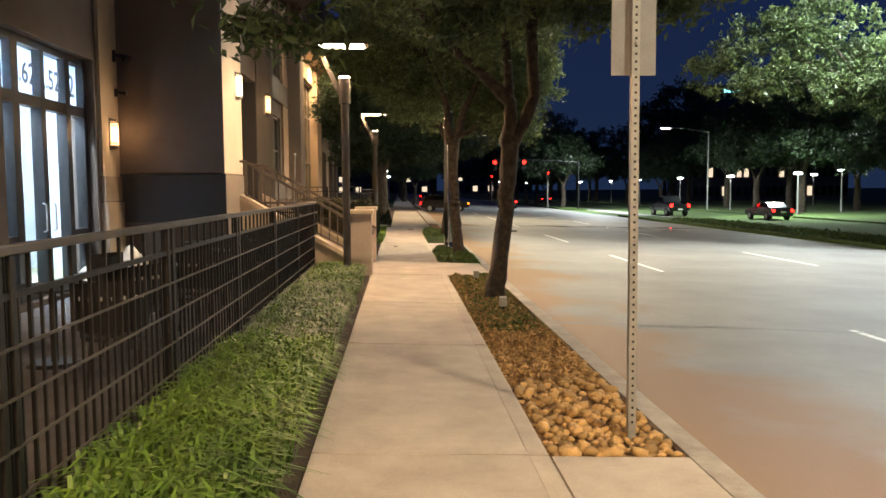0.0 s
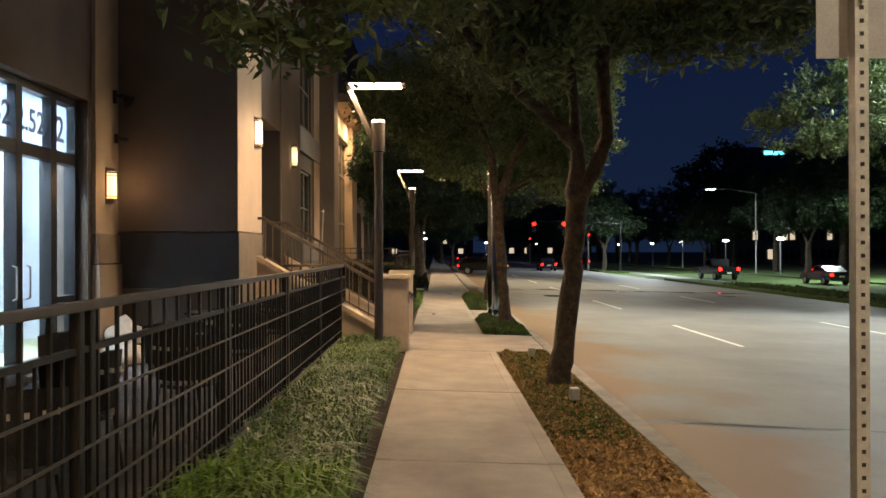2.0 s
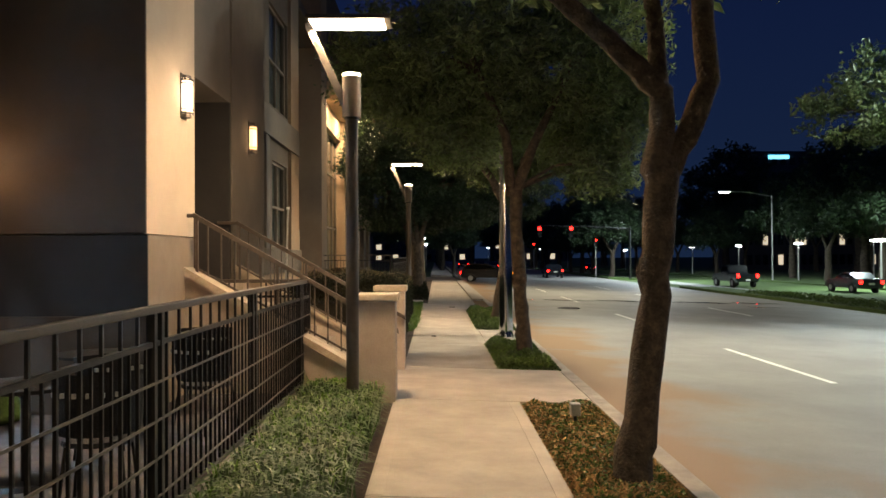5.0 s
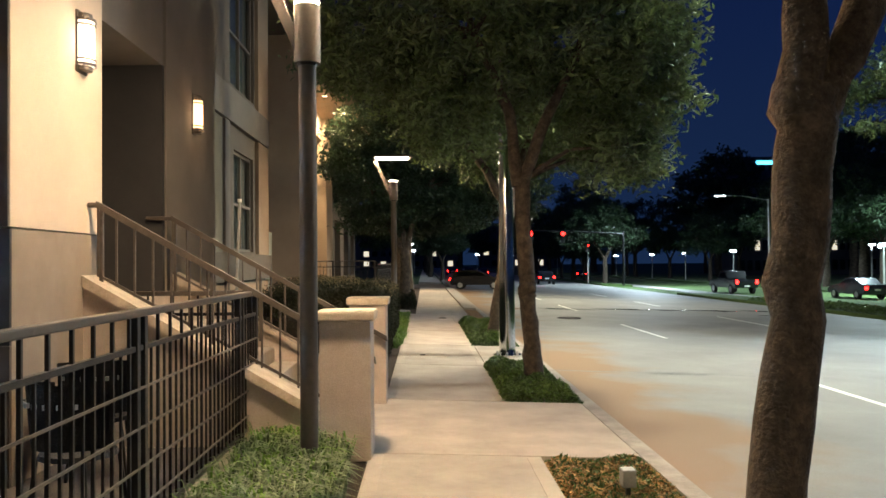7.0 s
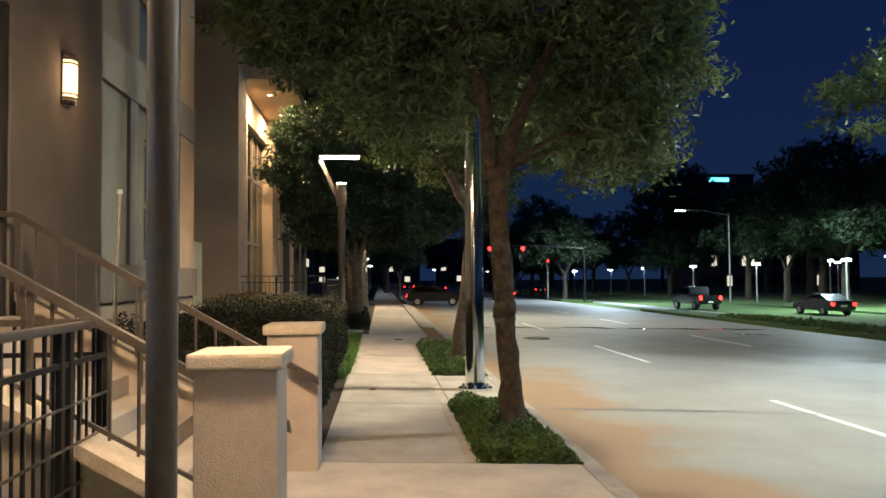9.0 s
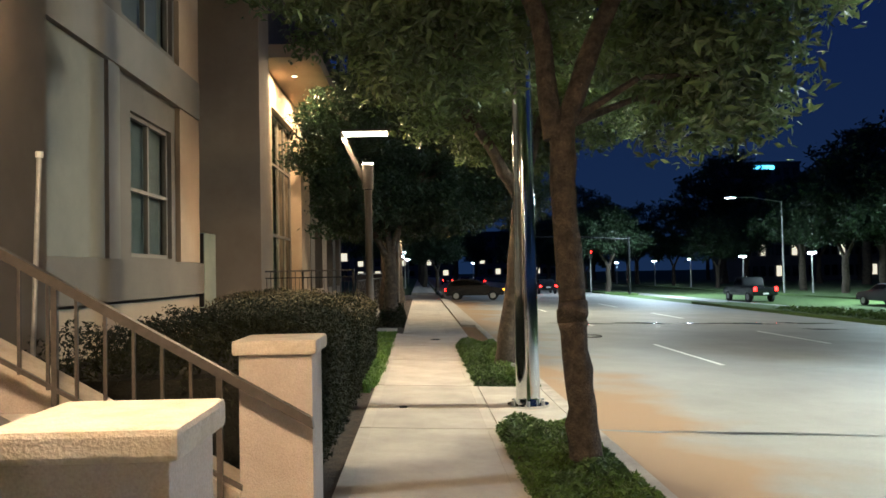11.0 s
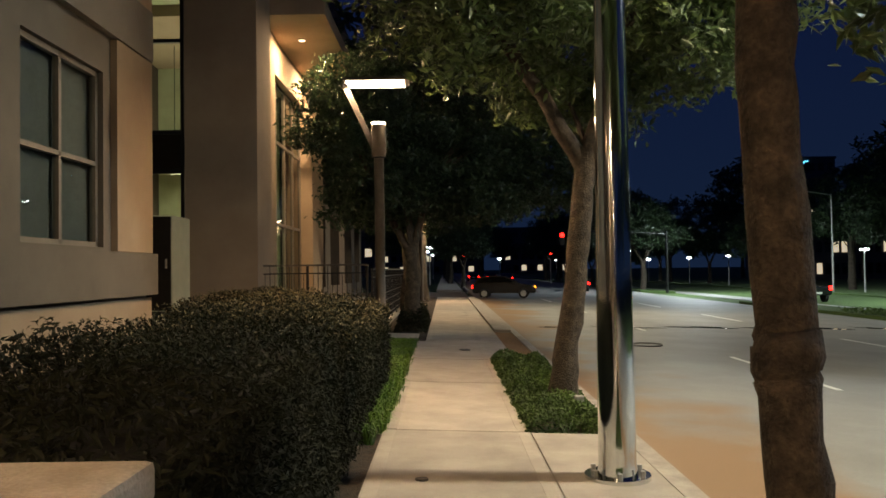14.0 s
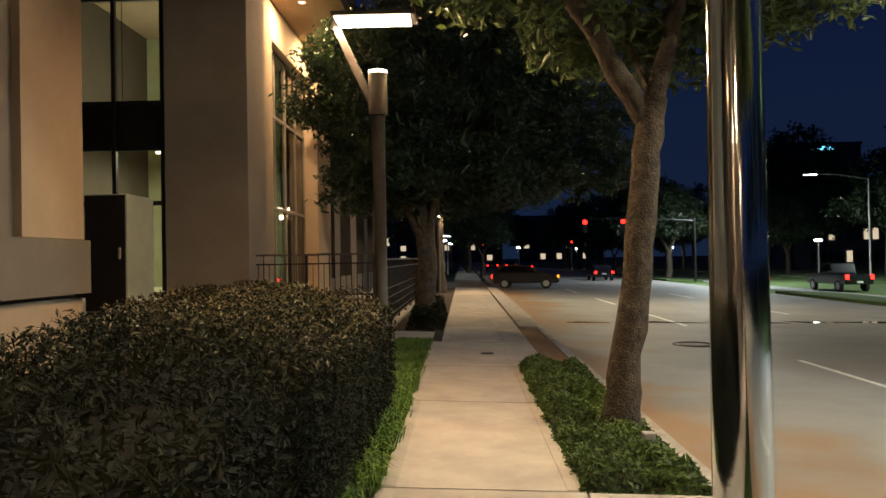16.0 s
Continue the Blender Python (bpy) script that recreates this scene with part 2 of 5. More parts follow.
def road_mat():
    m = mat("worn_concrete_road", (0.25, 0.25, 0.235), (0.18, 0.178, 0.168), rough=0.62, scale=0.45, fine=60, bump=0.12)
    n, l = m.node_tree.nodes, m.node_tree.links
    p = n["Principled BSDF"]
    src = p.inputs["Base Color"].links[0].from_socket
    t = n.new("ShaderNodeTexCoord")
    sx = n.new("ShaderNodeSeparateXYZ")
    l.new(t.outputs["Object"], sx.inputs[0])
    st = n.new("ShaderNodeTexNoise")
    st.inputs["Scale"].default_value = 0.42
    st.inputs["Detail"].default_value = 5
    l.new(t.outputs["Object"], st.inputs["Vector"])
    mr = n.new("ShaderNodeMapRange")
    mr.inputs["From Min"].default_value, mr.inputs["From Max"].default_value = 6.8, 2.5
    l.new(sx.outputs["X"], mr.inputs["Value"])
    mu = n.new("ShaderNodeMath")
    mu.operation = "MULTIPLY"
    l.new(mr.outputs[0], mu.inputs[0])
    l.new(st.outputs["Fac"], mu.inputs[1])
    rp = n.new("ShaderNodeValToRGB")
    rp.color_ramp.elements[0].position, rp.color_ramp.elements[1].position = 0.27, 0.41
    l.new(mu.outputs[0], rp.inputs[0])
    mx = n.new("ShaderNodeMix")
    mx.data_type = "RGBA"
    mx.inputs["B"].default_value = (0.23, 0.135, 0.062, 1)
    sc = n.new("ShaderNodeMath")
    sc.operation = "MULTIPLY"
    sc.inputs[1].default_value = 0.92
    l.new(rp.outputs[0], sc.inputs[0])
    l.new(sc.outputs[0], mx.inputs["Factor"])
    l.new(src, mx.inputs["A"])
    l.new(mx.outputs["Result"], p.inputs["Base Color"])
    return m


M_ROAD = road_mat()

# ---------- mesh helpers ----------


def finish(name, bm, material, smooth=False):
    me = bpy.data.meshes.new(name)
    bm.to_mesh(me)
    bm.free()
    me.materials.append(material)
    if smooth:
        for p in me.polygons:
            p.use_smooth = True
    return new(name, me)


def part(name, bm, material, parent=None, label="", smooth=False):
    ob = finish(name, bm, material, smooth)
    if parent is not None:
        ob.parent = parent
    if label:
        ob["label"] = label
    return ob


def empty(name, x=0, y=0, z=0, rz=0):
    ob = new(name)
    ob.matrix_world = pose(x, y, z, 0, 0, rz)
    return ob


def box(bm, x0, x1, y0, y1, z0, z1, bevel=0.0):
    r = bmesh.ops.create_cube(bm, size=1)
    vs = r["verts"]
    for v in vs:
        v.co = Vector((x0 + (v.co.x + 0.5) * (x1 - x0), y0 + (v.co.y + 0.5) * (y1 - y0), z0 + (v.co.z + 0.5) * (z1 - z0)))
    if bevel:
        es = list({e for v in vs for e in v.link_edges})
        bmesh.ops.bevel(bm, geom=es, offset=bevel, segments=2, affect="EDGES", profile=0.6)
    return bm


def bx(x0, x1, y0, y1, z0, z1, bevel=0.0):
    return box(bmesh.new(), x0, x1, y0, y1, z0, z1, bevel)


def tube(bm, pts, radii, seg=8, caps=True):
    rings = []
    pts = [Vector(p) for p in pts]
    if not hasattr(radii, "__len__"):
        radii = [radii] * len(pts)
    for i, p in enumerate(pts):
        d = (pts[min(i + 1, len(pts) - 1)] - pts[max(i - 1, 0)]).normalized()
        a = Vector((0, 1, 0)) if abs(d.y) < 0.9 else Vector((1, 0, 0))
        u = d.cross(a).normalized()
        w = d.cross(u)
        rings.append([bm.verts.new(p + (u * math.cos(k * 2 * math.pi / seg) + w * math.sin(k * 2 * math.pi / seg)) * radii[i]) for k in range(seg)])
    for a, b in zip(rings, rings[1:]):
        for k in range(seg):
            bm.faces.new((a[k], a[(k + 1) % seg], b[(k + 1) % seg], b[k]))
    if caps:
        for cap in (bm.faces.new(rings[0][::-1]), bm.faces.new(rings[-1])):
            for e in cap.edges:
                e.smooth = False
    bmesh.ops.recalc_face_normals(bm, faces=bm.faces[:])
    return bm


def tb(pts, radii, seg=8):
    return tube(bmesh.new(), pts, radii, seg)


def prism(profile, y0, y1, axis="y"):
    """A closed x-z (or y-z) outline pushed along the other axis."""
    bm = bmesh.new()
    place = (lambda a, b, c: (a, c, b)) if axis == "y" else (lambda a, b, c: (c, a, b))
    lo = [bm.verts.new(place(a, b, y0)) for a, b in profile]
    hi = [bm.verts.new(place(a, b, y1)) for a, b in profile]
    n = len(profile)
    for i in range(n):
        bm.faces.new((lo[i], lo[(i + 1) % n], hi[(i + 1) % n], hi[i]))
    bm.faces.new(lo[::-1])
    bm.faces.new(hi)
    bmesh.ops.recalc_face_normals(bm, faces=bm.faces[:])
    return bm


def structure(name, bm, material, label, category="wall"):
    return tagged(finish(name, bm, material), label, category, kind="structure")


def sheet(x0, x1, y0, y1, drop, nx=1):
    """Ground sheet that follows the cross fall, with thickness."""
    bm = bmesh.new()
    xs = [x0 + (x1 - x0) * i / nx for i in range(nx + 1)]
    top = [[bm.verts.new((x, y, gz(x) - drop)) for x in xs] for y in (y0, y1)]
    for i in range(nx):
        bm.faces.new((top[0][i], top[0][i + 1], top[1][i + 1], top[1][i]))
    r = bmesh.ops.extrude_face_region(bm, geom=bm.faces[:])
    for v in [e for e in r["geom"] if isinstance(e, bmesh.types.BMVert)]:
        v.co.z -= 0.25
    bmesh.ops.recalc_face_normals(bm, faces=bm.faces[:])
    return bm


def cards(name, centres, sizes, normals, material, parent=None, long=1.6, fold=True):
    """Many small pointed leaves in one mesh."""
    n = len(centres)
    rng = np.random.default_rng(len(centres))
    nrm = normals / np.maximum(np.linalg.norm(normals, axis=1, keepdims=True), 1e-6)
    ref = rng.normal(size=(n, 3))
    u = np.cross(nrm, ref)
    u /= np.maximum(np.linalg.norm(u, axis=1, keepdims=True), 1e-6)
    w = np.cross(nrm, u)
    s = sizes[:, None]
    bend = nrm * s * 0.25
    v = np.stack([centres - u * s * long, centres - w * s * 0.6 + bend, centres + u * s * long, centres + w * s * 0.6 + bend], 1).reshape(-1, 3)
    me = bpy.data.meshes.new(name)
    me.from_pydata(v.tolist(), [], [(4 * i, 4 * i + 1, 4 * i + 2, 4 * i + 3) for i in range(n)])
    me.materials.append(material)
    ob = new(name, me)
    if parent is not None:
        ob.parent = parent
    return ob


def blades(name, roots, heights, material, width=0.012, lean=0.6, seed=1):
    """Arching grass blades, two quads each, in one mesh."""
    rng = np.random.default_rng(seed)
    n = len(roots)
    a = rng.uniform(0, 2 * math.pi, n)
    d = np.stack([np.cos(a), np.sin(a), np.zeros(n)], 1)
    side = np.stack([-np.sin(a), np.cos(a), np.zeros(n)], 1) * width
    h = heights[:, None]
    out = rng.uniform(0.2, lean, n)[:, None]
    up = np.array([[0, 0, 1.0]])
    mid = roots + up * h * 0.75 + d * h * out * 0.45
    tip = roots + up * h * (0.95 - 0.5 * out) + d * h * out * 1.1
    v = np.stack([roots - side, roots + side, mid + side, mid - side, tip + side * 0.2, tip - side * 0.2], 1).reshape(-1, 3)
    f = []
    for i in range(n):
        k = 6 * i
        f += [(k, k + 1, k + 2, k + 3), (k + 3, k + 2, k + 4, k + 5)]
    me = bpy.data.meshes.new(name)
    me.from_pydata(v.tolist(), [], f)
    me.materials.append(material)
    return new(name, me)


# ---------- ground and road ----------
def make_ground():
    structure("ground", sheet(-700, 900, -300, 1500, 0.62), M_LAWN, "dark far ground that reaches the horizon", "ground")
    structure("road", sheet(2.38, 19.4, -40, 400, ROAD_DROP, 6), M_ROAD, "grey worn concrete road with brown leaf stains by the kerb", "road")
    structure("far_carriageway", sheet(22.8, 34.0, -40, 400, ROAD_DROP, 4), M_ROAD, "lit concrete carriageway beyond the median", "road")
    structure("cross_street", sheet(-60, 2.0, 69.0, 86.0, ROAD_DROP, 2), M_ROAD, "concrete side street crossing the sidewalk", "road")
    for y0, y1 in ((-40, 69.0), (86.0, 300)):
        structure("kerb", sheet(2.2, 2.38, y0, y1, 0.0), M_KERB, "worn concrete kerb beside the road", "kerb")
    structure("median_ground", sheet(19.4, 22.8, -40, 72, -0.02), M_LAWN, "low grassy median with a kerb between the carriageways", "median")
    structure("median_ground", sheet(19.4, 22.8, 98, 300, -0.02), M_LAWN, "low grassy median with a kerb between the carriageways", "median")
    structure("far_lawn", sheet(34.0, 120, -40, 400, 0.0, 2), M_LAWN, "lamplit lawn beyond the far kerb", "lawn")
    structure("bed_ground", sheet(-1.32, -0.25, -10, 19.6, 0.03), M_BED, "dark planting bed soil along the fence", "soil")
    structure("bed_ground", sheet(1.27, 2.2, 8.06, 18.9, 0.04), M_DIRT, "brown litter covered tree bed beside the kerb", "soil")
    structure("bed_ground", sheet(1.27, 2.2, 21.78, 25.4, 0.03), M_BED, "dark soil tree bed beside the kerb", "soil")
    structure("bed_ground", sheet(1.27, 2.2, 28.62, 35.5, 0.03), M_BED, "dark soil tree bed beside the kerb", "soil")
    structure("bed_ground", sheet(-3.6, -0.25, 21.9, 39.4, 0.03), M_BED, "dark soil under the hedge by the facade", "soil")
    structure("bed_ground", sheet(-1.3, -0.05, 39.5, 69, 0.03), M_BED, "dark soil bed around the street tree", "soil")
    structure("lawn_strip", sheet(-0.95, -0.25, 33.4, 39.3, 0.0), M_LAWN, "small strip of mown grass by the sidewalk", "lawn")
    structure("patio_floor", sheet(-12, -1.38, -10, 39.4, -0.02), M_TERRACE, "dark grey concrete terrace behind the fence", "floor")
    structure("patio_floor", sheet(-12, -1.3, 39.5, 69, -0.02), M_KERB, "grey concrete terrace behind the fence", "floor")


make_ground()


def make_sidewalk():
    walk_top = tagged(new("sidewalk"), "buff concrete sidewalk of broad slabs with tooled joints", "sidewalk", kind="structure")
    base = part("joint_bed", sheet(-0.24, 1.26, -10, 69, 0.02), M_BED, walk_top, "dark joint filling")
    ys = [-10, -6.4, -2.8, 0.8, 4.4, 8.05, 11.7, 14.95, 18.92, 21.77, 25.3, 28.62, 32.2, 35.3, 38.9, 42.4, 46, 49.6, 53.2, 56.8, 60.4, 64, 69]
    for a, b in zip(ys, ys[1:]):
        x0 = -0.25 if a < 38 else -0.06
        x1 = 1.27 if a < 35 else 1.72
        if abs(a - 18.92) < 0.1:
            x0, x1 = -0.62, 2.19
        bm = sheet(x0, x1, a + 0.012, b - 0.012, 0.0)
        part("slab", bm, M_CONC, walk_top)
        # tooled margin lines are shallow raised borders
        for e0, e1 in ((x0 + 0.02, x0 + 0.13), (min(x1, 1.27) - 0.13, min(x1, 1.27) - 0.02)):
            if b - a > 2 and abs(a - 18.92) > 0.1:
                bm = bmesh.new()
                vs = [bm.verts.new((x, y, gz(x) + 0.004)) for x, y in ((e0, a + 0.03), (e1, a + 0.03), (e1, b - 0.03), (e0, b - 0.03))]
                f = bm.faces.new(vs)
                r = bmesh.ops.extrude_face_region(bm, geom=[f])
                for v in [e for e in r["geom"] if isinstance(e, bmesh.types.BMVert)]:
                    v.co.z -= 0.006
                part("margin", bm, M_CONC, walk_top)
    for y0, y1 in ((-10, 8.03), (25.42, 28.6)):
        part("slab", sheet(1.285, 2.19, y0, y1, 0.0), M_CONC, walk_top)
    part("border_strip", sheet(1.74, 2.19, 42.2, 69, -0.06), M_KERB, walk_top, "raised concrete border strip")
    part("slab", sheet(1.73, 2.19, 35.52, 42.1, 0.01), M_DIRT, walk_top, "litter strewn gutter strip")
    part("slab", sheet(-1.3, -0.27, 39.35, 41.0, 0.0), M_CONC, walk_top, "side path slab")
    part("slab", sheet(-0.3, 1.8, 86, 260, 0.0), M_CONC, walk_top, "far sidewalk beyond the crossing")


make_sidewalk()


def lane_marks():
    for x, starts in ((6.75, (9.1, 22.2, 33.2, 45.8, 56.5, 68.0, 100, 112, 124)), (12.15, (12.0, 25.0, 39.2, 52.0, 64.0, 104, 116))):
        for y in starts:
            bm = bmesh.new()
            z = gz(x) - ROAD_DROP
            box(bm, x - 0.055, x + 0.055, y, y + 4.9, z - 0.01, z + 0.004)
            tagged(finish("lane_mark", bm, M_PAINT), "worn white painted lane dash on the road", "lane mark", "lane dashes", "structure")
    # transverse tar seams
    for y, x0, x1, d in ((43.2, 2.5, 11.0, 3.2), (26.0, 2.5, 7.4, -0.3), (32.4, 7.3, 13.5, 2.2), (14.2, 2.5, 7.0, -0.4), (58, 2.5, 16.0, 3.0)):
        rng = random.Random(int(y))
        bm = bmesh.new()
        n = 14
        up, lo = [], []
        for i in range(n + 1):
            x = x0 + (x1 - x0) * i / n
            yy = y + d * i / n + rng.uniform(-0.04, 0.04)
            w = rng.uniform(0.025, 0.06)
            z = gz(x) - ROAD_DROP + 0.005
            lo.append(bm.verts.new((x, yy - w, z)))
            up.append(bm.verts.new((x, yy + w, z)))
        for i in range(n):
            bm.faces.new((lo[i], lo[i + 1], up[i + 1], up[i]))
        tagged(finish("tar_seam", bm, M_TAR), "dark tar sealed joint across the road", "road seam", kind="structure")
    for x, y in ((5.45, 40.6),):
        th = empty("manhole_cover", x, y, gz(x) - ROAD_DROP)
        tagged(th, "round dark cast iron manhole cover in the road", "manhole cover")
        bm = bmesh.new()
        bmesh.ops.create_cone(bm, cap_ends=True, segments=28, radius1=0.36, radius2=0.36, depth=0.02)
        part("lid", bm, M_IRON, th)
        bm = bmesh.new()
        tube(bm, [(0.42 * math.cos(a), 0.42 * math.sin(a), 0.002) for a in [i * math.pi / 14 for i in range(29)]], 0.03, 6)
        part("ring", bm, M_IRON, th)
    for x, y in ((0.2, 26.65), (0.8, 37.0)):
        bm = bmesh.new()
        bmesh.ops.create_cone(bm, cap_ends=True, segments=20, radius1=0.055 if y < 30 else 0.12, radius2=0.05 if y < 30 else 0.115, depth=0.02)
        ob = finish("valve_cover", bm, M_IRON)
        ob.location = (x, y, gz(x) + 0.004)
        tagged(ob, "small dark iron valve cover set in the sidewalk", "valve cover")


lane_marks()


def puddle(x, y, rx, ry, seed):
    """A thin sheet of water with a ragged outline, lying on the cross fall."""
    rng = random.Random(seed)
    bm = bmesh.new()
    ring = []
    for i in range(26):
        a = i * math.pi / 13
        k = 0.7 + 0.25 * math.sin(3 * a + seed) + rng.uniform(-0.16, 0.16)
        px, py = x + rx * k * math.cos(a), y + ry * k * math.sin(a)
        ring.append(bm.verts.new((px, py, gz(px) - ROAD_DROP + 0.006)))
    bm.faces.new(ring)
    tagged(finish("puddle", bm, M_WATER), "thin dark puddle of water shining on the road", "puddle", "road puddles")


for px, py, prx, pry in ((6.4, 47.0, 1.5, 0.35), (9.2, 47.8, 1.5, 0.5), (11.4, 48.2, 1.1, 0.35), (13.6, 48.6, 1.6, 0.6), (16.4, 49.4, 1.5, 0.55), (15.2, 45.6, 0.9, 0.3), (4.0, 46.4, 0.8, 0.25)):
    puddle(px, py, prx, pry, int(px * 10))


def pane_quad(corners):
    """One sheet of glass."""
    bm = bmesh.new()
    bm.faces.new([bm.verts.new(c) for c in corners])
    return bm


def pane_x(x, y0, y1, z0, z1):
    return pane_quad([(x, y0, z0), (x, y1, z0), (x, y1, z1), (x, y0, z1)])

# ---------- building ----------
TOP = 13.0


def wall_with_holes(name, x0, x1, y0, y1, z0, z1, holes, material, label):
    """A wall in the y-z plane, x0 to x1 thick, cut by (ya, yb, za, zb) openings."""
    bm = bmesh.new()
    ys = sorted({y0, y1, *[h[0] for h in holes], *[h[1] for h in holes]})
    for a, b in zip(ys, ys[1:]):
        inside = sorted([(h[2], h[3]) for h in holes if h[0] <= a + 1e-6 and h[1] >= b - 1e-6])
        z = z0
        for za, zb in inside:
            if za > z:
                box(bm, x0, x1, a, b, z, za)
            z = zb
        if z < z1:
            box(bm, x0, x1, a, b, z, z1)
    bmesh.ops.remove_doubles(bm, verts=bm.verts[:], dist=0.0005)
    return structure(name, bm, material, label)


def sconce(x, y, z, material, label):
    th = empty("wall_sconce", x, y, z)
    tagged(th, label, "wall lamp", "wall sconces")
    prof = [(0.0, -0.1), (0.06, -0.095), (0.1, -0.06), (0.115, 0.0), (0.1, 0.06), (0.06, 0.095), (0.0, 0.1)]

    def half(z0, z1, g):
        bm = bmesh.new()
        lo = [bm.verts.new((px * g, py * g, z0)) for px, py in prof]
        hi = [bm.verts.new((px * g, py * g, z1)) for px, py in prof]
        for i in range(len(prof)):
            j = (i + 1) % len(prof)
            bm.faces.new((lo[i], lo[j], hi[j], hi[i]))
        bm.faces.new(lo[::-1])
        bm.faces.new(hi)
        bmesh.ops.recalc_face_normals(bm, faces=bm.faces[:])
        return bm
    part("shade", half(0.04, 0.47, 0.92), material, th, "glowing glass half cylinder")
    for za, zb, g in ((0.0, 0.04, 0.8), (0.04, 0.065, 1.08), (0.09, 0.105, 1.06), (0.40, 0.415, 1.06), (0.44, 0.465, 1.08), (0.47, 0.51, 0.8)):
        part("band", half(za, zb, g), M_RAIL, th, "bronze metal band")
    part("backplate", bx(-0.012, 0.006, -0.11, 0.11, -0.02, 0.53), M_RAIL, th, "bronze metal backplate")
    return th


def make_building():
    # recessed storefront wall
    wall_with_holes("wall_storefront", -5.2, -4.72, -8.0, 17.75, 0.0, TOP, [(13.65, 16.78, 0.16, 3.85)], M_DARKSTUC, "dark taupe stucco wall round the storefront")
    structure("wall_pier", bx(-4.719, -4.66, 16.9, 17.75, 1.95, TOP), M_STUCCO, "warm beige stucco pier beside the storefront")
    structure("wall_pier", bx(-4.719, -4.60, 16.9, 17.749, 0.1, 1.50), M_STUCCO, "beige pier base block")
    structure("wall_pier", bx(-4.719, -4.63, 16.9, 17.749, 1.515, 1.945), M_BASE2, "brown pier belt course")
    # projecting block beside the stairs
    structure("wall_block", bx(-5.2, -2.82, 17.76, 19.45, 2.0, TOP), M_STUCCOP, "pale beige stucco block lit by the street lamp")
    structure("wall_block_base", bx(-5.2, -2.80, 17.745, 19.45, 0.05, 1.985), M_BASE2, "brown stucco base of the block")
    # side sheets: dark paint, made darker still for the face turned from the lamp
    structure("wall_block_side", bx(-5.2, -2.823, 17.73, 17.758, 2.0, TOP), M_DARKSTUC, "dark stucco side wall of the block, unlit shade in its colour")
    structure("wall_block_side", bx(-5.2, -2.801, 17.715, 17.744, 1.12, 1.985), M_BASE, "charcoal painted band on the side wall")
    structure("wall_block_side", bx(-5.2, -2.801, 17.715, 17.744, 0.05, 1.115), M_DARKSTUC, "dark lower side wall, unlit shade in its colour")
    # entry recess with ashlar back wall
    back = structure("wall_recess", bx(-4.9, -4.45, 19.45, 21.45, 0.05, TOP), M_STUCCO2, "tan block wall at the back of the entry")
    for r in range(7):
        for c in range(3):
            part("block", bx(-4.45, -4.435, 19.46 + c * 0.66, 19.46 + c * 0.66 + 0.65, 1.42 + r * 0.4, 1.42 + r * 0.4 + 0.39), M_STUCCOP, back)
    structure("lintel", bx(-4.5, -2.87, 19.46, 21.4, 4.1, TOP), M_GREYSTUC, "grey stucco wall above the entry", "wall")
    structure("landing", bx(-4.45, -2.86, 19.0, 22.2, 0.05, 1.38), M_CONC, "raised concrete entry landing", "landing")
    structure("wall_entry", bx(-3.9, -2.85, 21.45, 23.7, 0.05, TOP), M_GREYSTUC, "grey stucco wall beside the entry")
    structure("door_jamb", bx(-4.3, -2.87, 21.36, 21.44, 1.38, 4.1), M_BASE, "dark door jamb in the entry", "jamb")
    # long grey wall with windows
    holes = [(27.6, 29.4, 1.98, 4.0), (27.3, 29.5, 5.25, 7.6)]
    wall_with_holes("wall_bay", -4.0, -3.5, 23.7, 30.7, 0.05, TOP, holes, M_BAY, "grey stucco wall with bronze windows")
    structure("ledge", bx(-3.499, -3.40, 23.72, 30.72, 4.45, 5.1), M_GREYSTUC, "brown stucco belt course", "ledge")
    structure("ledge", bx(-3.499, -3.36, 23.72, 30.75, 1.40, 1.93), M_BAY, "stucco sill course", "ledge")
    structure("ledge", bx(-3.499, -3.44, 23.72, 30.73, 0.05, 1.36), M_STUCCO2, "tan stucco foundation", "ledge")
    structure("wall_bay_pier", bx(-3.499, -3.42, 26.62, 27.0, 1.94, 4.44), M_GREYSTUC, "brown stucco pilaster strip")
    structure("wall_bay_pier", bx(-3.499, -3.42, 29.6, 30.73, 1.94, 4.44), M_STUCCO2, "beige stucco corner pier")
    structure("wall_bay_pier", bx(-3.499, -3.42, 29.6, 30.73, 5.11, TOP), M_STUCCO2, "beige stucco corner pier")
    structure("wall_bay_panel", bx(-3.499, -3.465, 24.95, 26.6, 1.94, 4.44), M_PANEL, "pale grey recessed stucco panel")
    structure("wall_bay_pier", bx(-3.499, -3.43, 24.55, 24.9, 1.94, 4.44), M_BASE, "dark stucco reveal strip")
    for i, (ya, yb, za, zb) in enumerate(holes):
        w = empty("window_%d" % (i + 1), -3.6, (ya + yb) / 2, za)
        tagged(w, "bronze framed divided window with drawn blind", "window", kind="structure")
        hw, hh = (yb - ya) / 2, zb - za
        for a, b, c, d in ((-hw, -hw + 0.06, 0, hh), (hw - 0.06, hw, 0, hh), (-hw, hw, 0, 0.06), (-hw, hw, hh - 0.06, hh), (-0.03, 0.03, 0, hh), (-hw, hw, hh * 0.46, hh * 0.46 + 0.05)):
            part("window_frame", bx(-0.03, 0.035, a, b, c, d), M_WFRAME, w)
        part("pane", pane_x(0.0, -hw + 0.03, hw - 0.03, 0.03, hh - 0.03), M_GLASS, w, "dim window glass")
        part("blind", bx(-0.09, -0.07, -hw, hw, 0.0, hh), M_BLIND, w, "closed grey blind")
